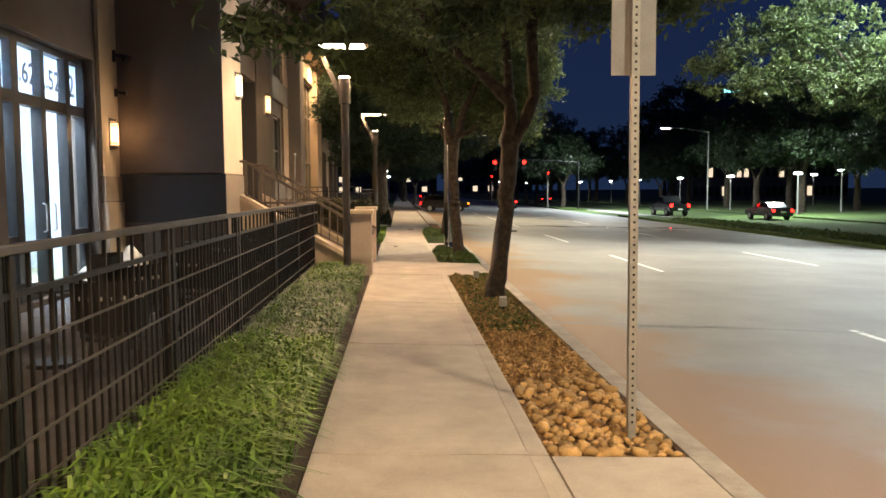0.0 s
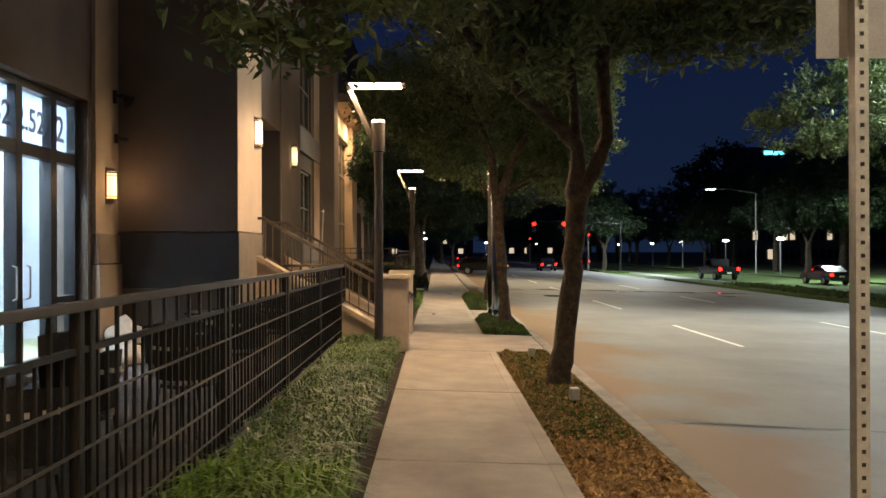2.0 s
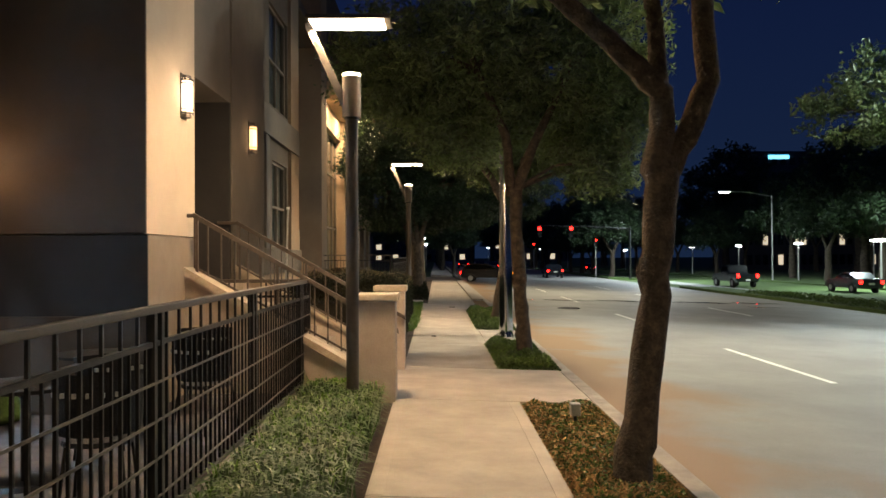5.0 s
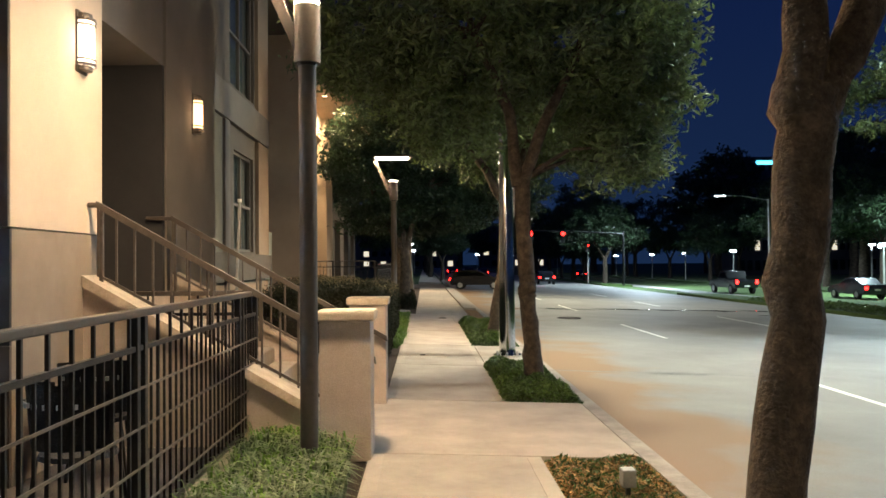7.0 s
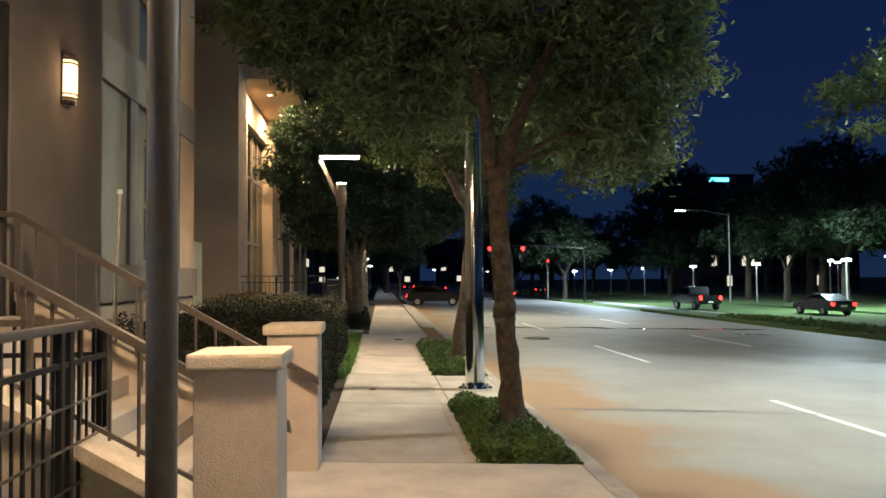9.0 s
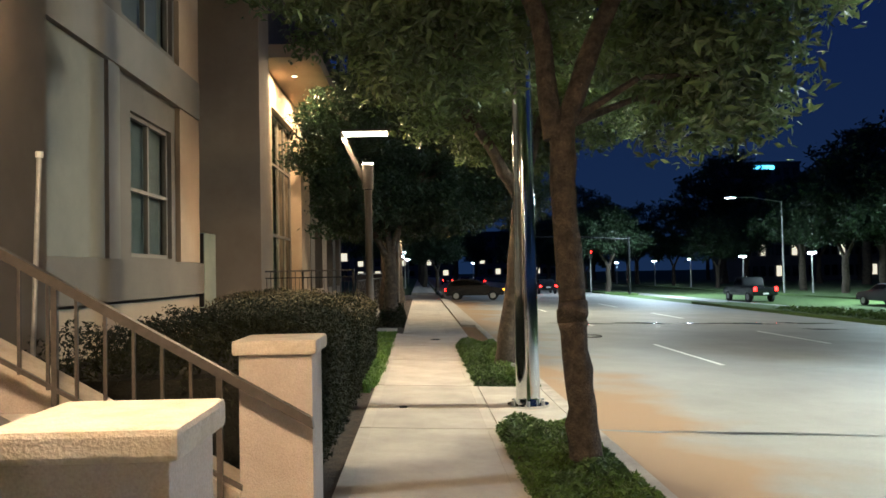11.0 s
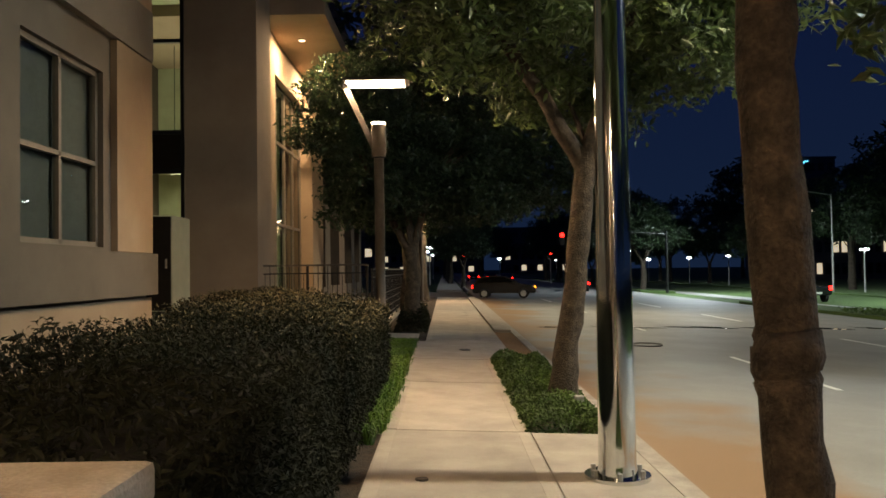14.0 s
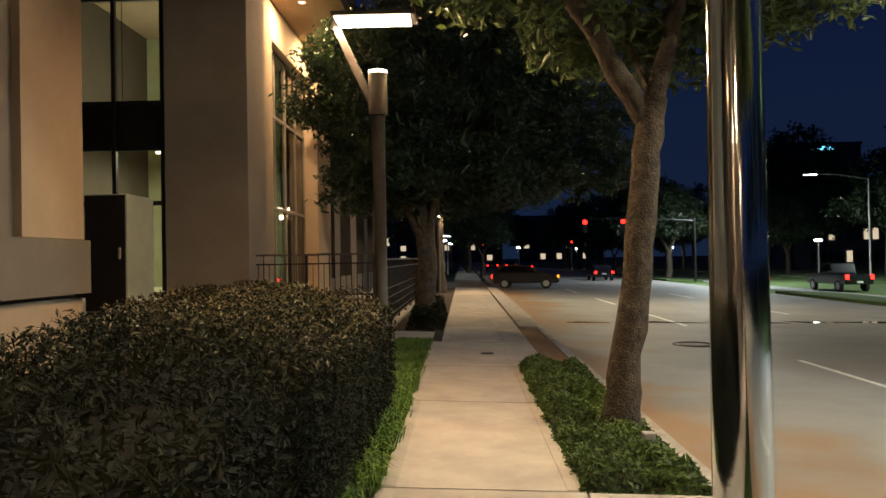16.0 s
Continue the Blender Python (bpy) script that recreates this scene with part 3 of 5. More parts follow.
    # return wall and lobby court
    structure("wall_return", bx(-9.0, -4.0, 30.4, 30.7, 0.05, TOP), M_GREYSTUC, "grey stucco return wall")
    structure("wall_court", bx(-9.3, -9.0, 30.7, 39.3, 0.05, TOP), M_DARKSTUC, "dark wall at the back of the court")
    structure("court_terrace", bx(-9.0, -3.5, 30.71, 39.4, 0.1, 1.0), M_CONC, "raised concrete terrace by the lobby", "terrace")
    structure("wall_column", bx(-5.75, -4.02, 39.2, 40.7, 0.05, TOP), M_STUCCO2, "broad tan stucco column")
    structure("court_roof", bx(-9.3, -4.0, 30.7, 39.2, 9.6, 9.9), M_DARKSTUC, "dark soffit over the lobby court", "ceiling")
    lob = empty("lobby_window", 0, 39.3, 0)
    tagged(lob, "tall lobby glazing with dark mullions, lit within", "window", kind="structure")
    for x in (-8.95, -7.75, -6.85, -5.82):
        part("mullion", bx(x - 0.04, x + 0.04, -0.06, 0.06, 1.0, 9.6), M_FRAME, lob)
    for z in (1.0, 2.9, 4.05, 5.0, 7.2, 9.5):
        part("mullion", bx(-8.99, -5.78, -0.05, 0.05, z, z + 0.09), M_FRAME, lob)
    part("spandrel", bx(-8.99, -5.78, 0.06, 0.1, 4.1, 5.05), M_DARKSTUC, lob, "brown spandrel panel")
    part("pane", pane_quad([(-8.99, 0, 1.0), (-5.78, 0, 1.0), (-5.78, 0, 9.6), (-8.99, 0, 9.6)]), M_GLASS, lob, "lobby glass")
    # lobby interior
    structure("lobby_floor", bx(-10, -4.4, 40.71, 47.0, 0.9, 1.0), M_LOBBY, "lobby floor", "floor")
    structure("lobby_wall", bx(-10, -4.9, 46.0, 46.2, 1.0, 9.6), M_LOBBY, "pale olive lobby wall")
    structure("lobby_wall", bx(-10.2, -10, 39.4, 46.0, 1.0, 9.6), M_LOBBY, "pale olive lobby wall")
    structure("lobby_ceiling", bx(-10, -4.9, 39.6, 46.0, 8.6, 8.8), M_LOBBY, "lobby ceiling", "ceiling")
    for y in (41.0, 43.4):
        th = empty("ceiling_tube_light", -6.6, y, 4.55)
        tagged(th, "long yellowish ceiling tube light", "ceiling light", "lobby tube lights")
        part("tube", bx(-0.95, 0.95, -0.05, 0.05, 0.0, 0.06), M_TUBE, th)
        part("housing", bx(-1.0, 1.0, -0.08, 0.08, 0.06, 0.145), M_FRAME, th)
        for hx in (-0.8, 0.8):
            part("hanger", tb([(hx, 0, 0.145), (hx, 0, 4.05)], 0.01, 6), M_FRAME, th)
        area_light("lobby_glow", pose(-6.6, y, 4.72, 180), 60, (1.0, 0.95, 0.62), 1.8, 0.1)
        area_light("lobby_glow", pose(-6.6, y, 4.5), 110, (1.0, 0.95, 0.62), 1.8, 0.1)
    gl = empty("globe_lamp", -6.6, 42.0, 1.0)
    tagged(gl, "round white globe lamp on a thin stand", "lamp")
    bm = bmesh.new()
    bmesh.ops.create_uvsphere(bm, u_segments=20, v_segments=12, radius=0.19)
    for v in bm.verts:
        v.co.z += 1.5
    part("globe", bm, M_TUBE, gl, smooth=True)
    part("stem", tb([(0, 0, 0.02), (0, 0, 1.33)], 0.015), M_FRAME, gl)
    part("foot", tb([(0, 0, 0), (0, 0, 0.03)], 0.14, 16), M_FRAME, gl)
    cab = empty("utility_cabinet", -4.23, 33.42, 1.0)
    tagged(cab, "tall pale grey-green utility cabinet against the wall", "cabinet")
    part("body", bx(-0.28, 0.28, -0.4, 0.5, 0.06, 1.6, 0.015), M_CABINET, cab)
    part("plinth", bx(-0.26, 0.26, -0.37, 0.47, 0.0, 0.06), M_FRAME, cab)
    # the front is unlit: its shade is given by a near-black door material
    part("door", bx(-0.265, 0.265, -0.425, -0.4, 0.08, 1.58, 0.006), M_FRAME, cab, "front door, coloured dark as the unlit face")
    part("latch", bx(0.18, 0.21, -0.45, -0.425, 0.75, 0.9, 0.004), M_GALV, cab, "steel latch")
    # glazed hall
    structure("wall_hall_pier", bx(-5.2, -4.3, 41.6, 42.6, 0.05, 8.3), M_STUCCO2, "tan stucco pier of the glazed hall")
    structure("wall_hall_pier", bx(-5.2, -4.15, 47.9, 50.3, 0.05, 8.3), M_STUCCO2, "tan stucco pier of the glazed hall")
    structure("wall_hall_head", bx(-5.0, -4.35, 42.6, 47.9, 7.3, 8.3), M_STUCCO2, "tan stucco head wall above the glazing")
    structure("hall_canopy", bx(-9.0, -2.6, 40.7, 50.4, 8.3, 8.7), M_STUCCO2, "projecting tan canopy over the hall", "canopy")
    structure("wall_hall_upper", bx(-9.0, -4.1, 39.3, 69, 8.7, TOP), M_DARKSTUC, "dark upper wall")
    structure("hall_back", bx(-9.0, -8.8, 40.7, 69, 0.05, 8.3), M_DARKSTUC, "dark back wall of the hall")
    hall = empty("hall_window", -4.6, 0, 0)
    tagged(hall, "tall dark glazing with slim bronze mullions", "window", kind="structure")
    for y in (40.75, 41.55, 42.65, 43.9, 45.2, 46.5, 47.85):
        part("mullion", bx(-0.05, 0.05, y - 0.035, y + 0.035, 0.9, 7.3), M_WFRAME, hall)
    for z in (0.9, 3.05, 5.5, 7.22):
        for ya, yb in ((40.7, 41.6), (42.6, 47.9)):
            part("mullion", bx(-0.045, 0.045, ya, yb, z, z + 0.08), M_WFRAME, hall)
    part("pane", pane_x(0.0, 40.72, 47.88, 0.95, 7.25), M_DGLASS, hall, "dark reflecting glass")
    wall_with_holes("wall_far_facade", -5.4, -4.7, 50.3, 69.0, 0.05, 8.4, [(51.5, 54.5, 1.0, 4.2), (56, 59, 1.0, 4.2), (61, 64, 1.0, 4.2), (65.5, 68, 1.0, 4.2)], M_DARKSTUC, "dark far facade with openings")
    structure("wall_behind", bx(-12, -5.2, -8.3, -8.0, 0.05, TOP), M_GREYSTUC, "plain wall closing the building")
    # canopy spotlights
    for y in (43.0, 46.5):
        area_light("canopy_glow", pose(-3.6, y, 8.25), 380, WARM, 0.2, 0.2)
        th = tagged(empty("canopy_downlight", -3.6, y, 8.3), "small round recessed downlight in the canopy", "downlight", "canopy downlights")
        part("trim_ring", tb([(0, 0, -0.015), (0, 0, 0.0)], 0.13, 16), M_GALV, th)
        part("lens", tb([(0, 0, -0.02), (0, 0, -0.014)], 0.09, 16), M_SCONCE2, th)


make_building()
sconce(-4.65, 17.35, 2.42, M_SCONCE, "amber glowing half-round sconce on the beige pier")
sconce(-2.81, 18.98, 3.45, M_SCONCE2, "white glowing half-round sconce on the lit block")
sconce(-2.84, 22.62, 3.48, M_SCONCE, "amber glowing half-round sconce by the entry")
point_light("sconce_light", (-4.4, 17.35, 2.7), 5, (1.0, 0.6, 0.3))
point_light("sconce_light", (-2.55, 18.98, 3.7), 8, (1.0, 0.75, 0.5))
point_light("sconce_light", (-2.58, 22.62, 3.7), 5, (1.0, 0.6, 0.3))


def text_mesh(name, body, size, m, parent, label):
    c = bpy.data.curves.new(name, "FONT")
    c.body, c.size, c.extrude = body, size, 0.002
    c.align_x, c.align_y = "CENTER", "CENTER"
    c.offset = 0.006
    tmp = bpy.data.objects.new(name, c)
    me = bpy.data.meshes.new_from_object(tmp)
    bpy.data.objects.remove(tmp)
    me.materials.clear()
    me.materials.append(M_INK)
    ob = new(name, me)
    ob.parent = parent
    ob.matrix_basis = m
    ob["label"] = label
    return ob


def make_storefront():
    w = empty("storefront_window", -4.95, 0, 0)
    tagged(w, "black framed glazed storefront with double doors, brightly lit within", "storefront", kind="structure")
    for y0, y1 in ((13.65, 13.74), (14.22, 14.42), (15.1, 15.24), (15.98, 16.14), (16.68, 16.78)):
        part("mullion", bx(-0.07, 0.09, y0, y1, 0.16, 3.85), M_FRAME, w)
    for z0, z1 in ((0.16, 0.3), (2.9, 3.06), (3.74, 3.85)):
        part("mullion", bx(-0.065, 0.085, 13.65, 16.78, z0, z1), M_FRAME, w)
    for y0, y1 in ((13.74, 14.22), (16.14, 16.68)):
        part("mullion", bx(-0.06, 0.08, y0, y1, 1.0, 1.08), M_FRAME, w)
    part("pane", pane_x(0.0, 13.7, 16.72, 0.2, 3.8), M_GLASS, w, "clear storefront glass")
    for y0, y1, tx in ((13.76, 14.2, "1"), (14.44, 15.08, "3.62"), (15.26, 15.96, "2.52"), (16.16, 16.66, "2")):
        part("film", bx(-0.03, -0.02, y0, y1, 3.08, 3.72), M_FILM, w, "pale frosted film")
        text_mesh("number_lettering", tx, 0.42 if len(tx) > 1 else 0.5, pose(0.006, (y0 + y1) / 2, 3.36, 90, 0, 90), w, "grey numerals %s" % tx)
    for y, s in ((15.1, -1), (15.24, 1)):
        hy = y + s * 0.09
        part("door_handle", tb([(0.09, hy, 1.1), (0.14, hy, 1.12), (0.14, hy, 1.5), (0.09, hy, 1.52)], 0.012), M_GALV, w, "steel pull handle")
    # the lit room behind
    structure("room_floor", bx(-9.5, -5.2, 11.5, 19.5, 0.05, 0.16), M_LOBBY, "shop floor", "floor")
    structure("room_wall", bx(-9.7, -9.5, 11.5, 19.5, 0.16, 4.3), M_ROOM, "pale blue-white shop wall")
    structure("room_wall", bx(-9.5, -5.2, 11.3, 11.5, 0.16, 4.3), M_ROOM, "pale blue-white shop wall")
    structure("room_wall", bx(-9.5, -5.2, 19.5, 19.7, 0.16, 4.3), M_ROOM, "pale blue-white shop wall")
    structure("room_ceiling", bx(-9.5, -5.2, 11.5, 19.5, 4.3, 4.5), M_ROOM, "white shop ceiling", "ceiling")
    part_wall = structure("room_partition", bx(-6.4, -6.3, 12.0, 17.6, 0.16, 4.29), M_ROOM, "white display partition behind the glass", "partition")
    for i, (y, h, c) in enumerate(((13.95, 1.5, M_CABINET), (14.7, 1.1, M_FILM), (15.6, 1.7, M_ROOM), (16.3, 1.2, M_CABINET))):
        th = tagged(empty("display_stand", -6.0, y, 0.16), "pale display stand behind the shop glass", "display stand", "display stands")
        part("panel", bx(-0.03, 0.03, -0.22, 0.22, 0.05, h, 0.01), c, th)
        part("foot", bx(-0.15, 0.15, -0.2, 0.2, 0.0, 0.05, 0.01), M_GALV, th)
    for y in (13.2, 15.2, 17.2):
        area_light("shop_light", pose(-5.75, y, 4.25), 300, (0.66, 0.82, 1.0), 0.3, 1.2)
    # blob of sacks by the door
    rng = random.Random(4)
    for i, (x, y, z, s) in enumerate(((-4.25, 15.2, 0.1, 1.0), (-4.2, 15.85, 0.1, 1.1), (-4.3, 15.55, 0.33, 0.9), (-4.2, 16.75, 0.1, 1.0), (-4.25, 17.3, 0.1, 1.15), (-4.3, 17.05, 0.36, 0.95))):
        bm = bmesh.new()
        bmesh.ops.create_icosphere(bm, subdivisions=3, radius=0.3 * s)
        for v in bm.verts:
            q = noise.noise(v.co * 4 + Vector((i * 3.1, 0, 0))) * 0.07 + noise.noise(v.co * 11 + Vector((i, 5, 0))) * 0.025
            v.co *= 1 + q / 0.3
            v.co.z *= 0.6
            if v.co.z < -0.1:
                v.co.z = -0.1
            v.co.z += 0.1 + (0.14 * max(0, 1 - (v.co.x ** 2 + v.co.y ** 2) * 60))
        ob = finish("sack", bm, M_BAG if i != 4 else M_LAWN, True)
        ob.matrix_world = pose(x, y, z, 0, 0, rng.uniform(0, 360))
        tagged(ob, "knotted cream plastic sack heaped by the storefront" if i != 4 else "dark olive plastic sack heaped by the storefront", "sack", "sacks by the door")
    # wall speaker and small camera on the pier
    sp = tagged(empty("wall_horn", -4.66, 17.55, 3.95), "small dark wall mounted horn", "horn")
    part("bracket", bx(0.0, 0.05, -0.03, 0.03, 0.0, 0.2), M_FRAME, sp)
    part("bell", tb([(0.05, 0, 0.12), (0.14, 0, 0.1), (0.24, 0, 0.02)], [0.03, 0.05, 0.11], 12), M_FRAME, sp)
    cm = tagged(empty("security_camera", -4.66, 17.6, 3.35), "small dark security camera on the pier", "camera")
    part("mount", bx(0.0, 0.06, -0.04, 0.04, 0.0, 0.14, 0.01), M_FRAME, cm)
    part("body", tb([(0.06, 0, 0.08), (0.2, 0, 0.06)], 0.035, 12), M_FRAME, cm)


make_storefront()


# ---------- fences, stairs ----------
def fence_run(name, x, y0, y1, z0, label, posts, height=1.33, horizontals=True):
    th = tagged(empty(name, x, y0, z0), label, "fence")
    ln = y1 - y0
    part("top_rail", bx(-0.03, 0.03, 0, ln, height - 0.045, height, 0.008), M_RAIL, th, "worn brown top rail")
    part("rail", bx(-0.016, 0.016, 0, ln, height - 0.235, height - 0.205), M_BLACK, th)
    part("rail", bx(-0.016, 0.016, 0, ln, 0.08, 0.11), M_BLACK, th)
    if horizontals:
        for z in (0.22, 0.44, 0.66, 0.88):
            part("bar", bx(0.016, 0.026, 0, ln, z, z + 0.014), M_RAIL, th)
    for p in posts:
        part("post", bx(-0.025, 0.025, p - y0 - 0.025, p - y0 + 0.025, 0, height - 0.045, 0.004), M_BLACK, th)
    full = part("picket", bx(-0.009, 0.009, -0.009, 0.009, 0.11, height - 0.045), M_BLACK, th)
    full.location = (0, 0.06, 0)
    short = part("picket", bx(-0.007, 0.007, -0.007, 0.007, 0.11, height - 0.235), M_BLACK, th)
    short.location = (0, 0.1775, 0)
    for i in range(2, int(ln / 0.1175)):
        o = new("picket", (full, short)[i % 2].data)
        o.parent = th
        o.location = (0, 0.06 + i * 0.1175, 0)
    return th


posts = []
for k in range(-4, 6):
    for d in (-0.06, 0.06):
        posts.append(6.5 + 2.45 * k + d)
posts = [p for p in posts if -2 < p < 19.3] + [19.38]
fence_run("fence", -1.36, -2.0, 19.42, gz(-1.36) + 0.07, "black iron picket fence with brown top rail beside the planting", posts)
structure("fence_kerb", sheet(-1.44, -1.24, -10, 19.55, -0.05), M_KERB, "low concrete kerb under the fence", "kerb")
rt = fence_run("fence", 0, 0, 1.42, 0, "short black iron return fence meeting the block", [0.03], horizontals=False)
rt.matrix_world = pose(-1.37, 19.4, gz(-1.36) + 0.07, 0, 0, 90)
far_f = fence_run("fence", 0, 0, 2.9, 0, "black iron terrace railing by the glazed hall", [0.03, 1.5, 2.88], 0.98, False)
far_f.matrix_world = pose(-1.45, 39.75, 0.86, 0, 0, 90)
fence_run("fence", -1.4, 40.0, 55.0, gz(-1.4) + 0.06, "black iron picket fence catching red tail light", [40.03 + 2.45 * k for k in range(7)], 1.6)
structure("terrace_edge", bx(-4.4, -1.45, 39.5, 39.9, 0.05, 0.86), M_STUCCO2, "low tan terrace wall", "wall")


def patio_chair(x, y, rz):
    th = tagged(empty("patio_chair", x, y, gz(-2) + 0.02, rz), "black metal patio chair with perforated rounded back", "chair", "patio chairs")
    seat = bmesh.new()
    bmesh.ops.create_cone(seat, cap_ends=True, segments=20, radius1=0.24, radius2=0.23, depth=0.03)
    for v in seat.verts:
        v.co.z += 0.44
    part("seat", seat, M_DARKCLOTH, th)
    bm = bmesh.new()
    pts = [(0.27 * math.cos(a), 0.27 * math.sin(a)) for a in [math.pi * (0.95 + 1.1 * i / 12) for i in range(13)]]
    for z0, z1, g0, g1 in ((0.5, 0.86, 1.0, 1.12),):
        lo = [bm.verts.new((px * g0, py * g0, z0)) for px, py in pts]
        hi = [bm.verts.new((px * g1, py * g1, z1 + 0.05 * math.sin(math.pi * i / 12))) for i, (px, py) in enumerate(pts)]
        for i in range(12):
            bm.faces.new((lo[i], lo[i + 1], hi[i + 1], hi[i]))
    geo = bmesh.ops.solidify(bm, geom=bm.faces[:], thickness=0.02)
    part("backrest", bm, M_DARKCLOTH, th)
    for i in range(3, 10):
        px, py = pts[i]
        part("slot", bx(px * 1.135 - 0.012, px * 1.135 + 0.012, py * 1.135 - 0.012, py * 1.135 + 0.012, 0.76, 0.79), M_GALV, th, "bright slot in the back")
    for lx, ly in ((0.17, 0.17), (-0.17, 0.17), (0.17, -0.17), (-0.17, -0.17)):
        part("leg", tb([(lx, ly, 0.43), (lx * 1.25, ly * 1.25, 0.0)], 0.013, 6), M_BLACK, th)
    return th


first_chair = patio_chair(-2.0, 9.6, 20)
for x, y, rz in ((-2.3, 11.0, 70), (-1.95, 12.4, -15), (-2.4, 13.4, 30), (-2.0, 14.6, 10), (-2.4, 15.8, 50), (-1.95, 16.9, -30), (-2.3, 18.1, 15), (-3.1, 12.2, 120)):
    copy_thing(first_chair, pose(x, y, gz(-2) + 0.02, 0, 0, rz))


def patio_table(x, y):
    th = tagged(empty("patio_table", x, y, gz(-2) + 0.02), "round black metal patio table", "table", "patio tables")
    part("tabletop", tb([(0, 0, 0.71), (0, 0, 0.735)], 0.42, 28), M_DARKCLOTH, th)
    part("pedestal", tb([(0, 0, 0.03), (0, 0, 0.71)], 0.035, 12), M_BLACK, th)
    part("foot", tb([(0, 0, 0), (0, 0, 0.03)], [0.26, 0.22], 20), M_BLACK, th)
    return th


t0 = patio_table(-2.9, 10.6)
copy_thing(t0, pose(-2.75, 15.1, gz(-2) + 0.02))
copy_thing(t0, pose(-3.0, 17.0, gz(-2) + 0.02))

STAIR_Y0, STAIR_Y1 = 19.3, 21.45
STEP_R, STEP_T, N_STEP = 0.1725, 0.28, 8


def make_stairs():
    st = tagged(new("stairs"), "concrete entry steps between stucco side walls", "stairs", kind="structure")
    x = -0.72
    for i in range(N_STEP):
        part("step", bx(-2.86, x - i * STEP_T, STAIR_Y0, STAIR_Y1, 0.02 + i * STEP_R, 0.02 + (i + 1) * STEP_R, 0.008), M_CONC, st)
    for name_y, (ya, yb) in (("a", (18.98, 19.28)), ("b", (21.47, 21.77))):
        lo, hi = 0.25, 1.52
        prof = [(-0.62, 0.0), (-0.62, lo), (-2.80, hi), (-2.80, 0.0)]
        structure("stair_side_wall", prism(prof, ya, yb), M_PIL, "stucco side wall of the entry steps")
        cap = [(-0.60, lo + 0.003), (-0.60, lo + 0.09), (-2.80, hi + 0.10), (-2.80, hi + 0.003)]
        structure("coping", prism(cap, ya - 0.04, yb + 0.04), M_CAP, "sloping cream stone coping of the steps", "coping")


make_stairs()


def pillar(y0, y1, label):
    th = tagged(empty("gate_pillar", -0.44, (y0 + y1) / 2, gz(-0.44) - 0.02), label, "pillar", "stair pillars")
    h = (y1 - y0) / 2
    part("shaft", bx(-0.22, 0.22, -h, h, 0, 1.2, 0.008), M_PIL, th)
    part("cap", bx(-0.255, 0.255, -h - 0.035, h + 0.035, 1.2, 1.29, 0.02), M_CAP, th, "chipped cream stone cap")


pillar(18.66, 19.1, "short stucco pillar with a stained cream cap at the foot of the steps")
pillar(21.40, 21.86, "stucco pillar with a clean cream cap beside the hedge")


def handrail(y, label):
    th = tagged(empty("handrail", 0, y, 0), label, "handrail")
    a, b = (-0.2, 0.78), (-2.74, 2.23)
    s = (b[1] - a[1]) / (b[0] - a[0])
    part("rail", prism([(a[0], a[1]), (a[0] - 0.01, a[1] + 0.065), (b[0], b[1] + 0.065), (b[0], b[1])], -0.03, 0.03), M_RAIL, th)
    low = 0.62
    part("lower_rail", prism([(-0.62, a[1] + s * -0.47 - low), (-0.62, a[1] + s * -0.47 - low + 0.03), (b[0], b[1] - low + 0.03), (b[0], b[1] - low)], -0.012, 0.012), M_RAIL, th)
    part("top_return", tb([(b[0], 0, b[1] + 0.03), (b[0] - 0.3, 0, b[1] + 0.03)], 0.025), M_RAIL, th)
    x = -0.75
    while x > -2.75:
        zt = a[1] + s * (x - a[0])
        part("baluster", bx(x - 0.009, x + 0.009, -0.009, 0.009, zt - low, zt), M_RAIL, th)
        x -= 0.165
    for x in (-0.75, -1.7, -2.7):
        zt = a[1] + s * (x - a[0])
        part("post", bx(x - 0.016, x + 0.016, -0.016, 0.016, zt - 0.84, zt), M_RAIL, th)


handrail(19.14, "brown metal handrail with balusters on the coping")
handrail(21.30, "brown metal handrail running past the pillar")


# ---------- street furniture ----------
def street_lamp(x, y, lean=0.0):
    th = tagged(empty("street_lamp", x, y, gz(x)), "slim bronze street lamp with a tilted flat lit head", "street lamp", "sidewalk lamps")
    th.rotation_euler[1] = radians(lean)
    part("base_plate", tb([(0, 0, 0), (0, 0, 0.03)], 0.13, 20), M_LAMPPOST, th)
    part("pole", tb([(0, 0, 0.03), (0, 0, 3.22)], 0.07, 20), M_LAMPPOST, th, smooth=True)
    part("collar", tb([(0, 0, 3.22), (0, 0, 3.245)], 0.08, 20), M_FRAME, th, "dark reveal ring")
    part("head", tb([(0, 0, 3.245), (0, 0, 3.70)], 0.105, 24), M_LAMPPOST, th, smooth=True)
    part("top_lens", tb([(0, 0, 3.70), (0, 0, 3.73)], 0.10, 24), M_LED, th, "glowing lens on the pole top")
    prof = [(-0.06, 3.26), (-0.06, 3.47), (-0.44, 4.29), (-0.50, 4.29), (-0.50, 4.23)]
    part("arm", prism(prof, -0.05, 0.05), M_LAMPPOST, th)
    panel = bx(-0.48, 0.44, -0.22, 0.22, 4.29, 4.34, 0.012)
    part("reflector", panel, M_LAMPPOST, th)
    part("led_panel", bx(-0.44, 0.37, -0.20, 0.20, 4.273, 4.289, 0.003), M_LED, th, "bright warm white panel")
    part("end_knob", bx(0.44, 0.49, -0.03, 0.03, 4.30, 4.33), M_LAMPPOST, th)
    return th


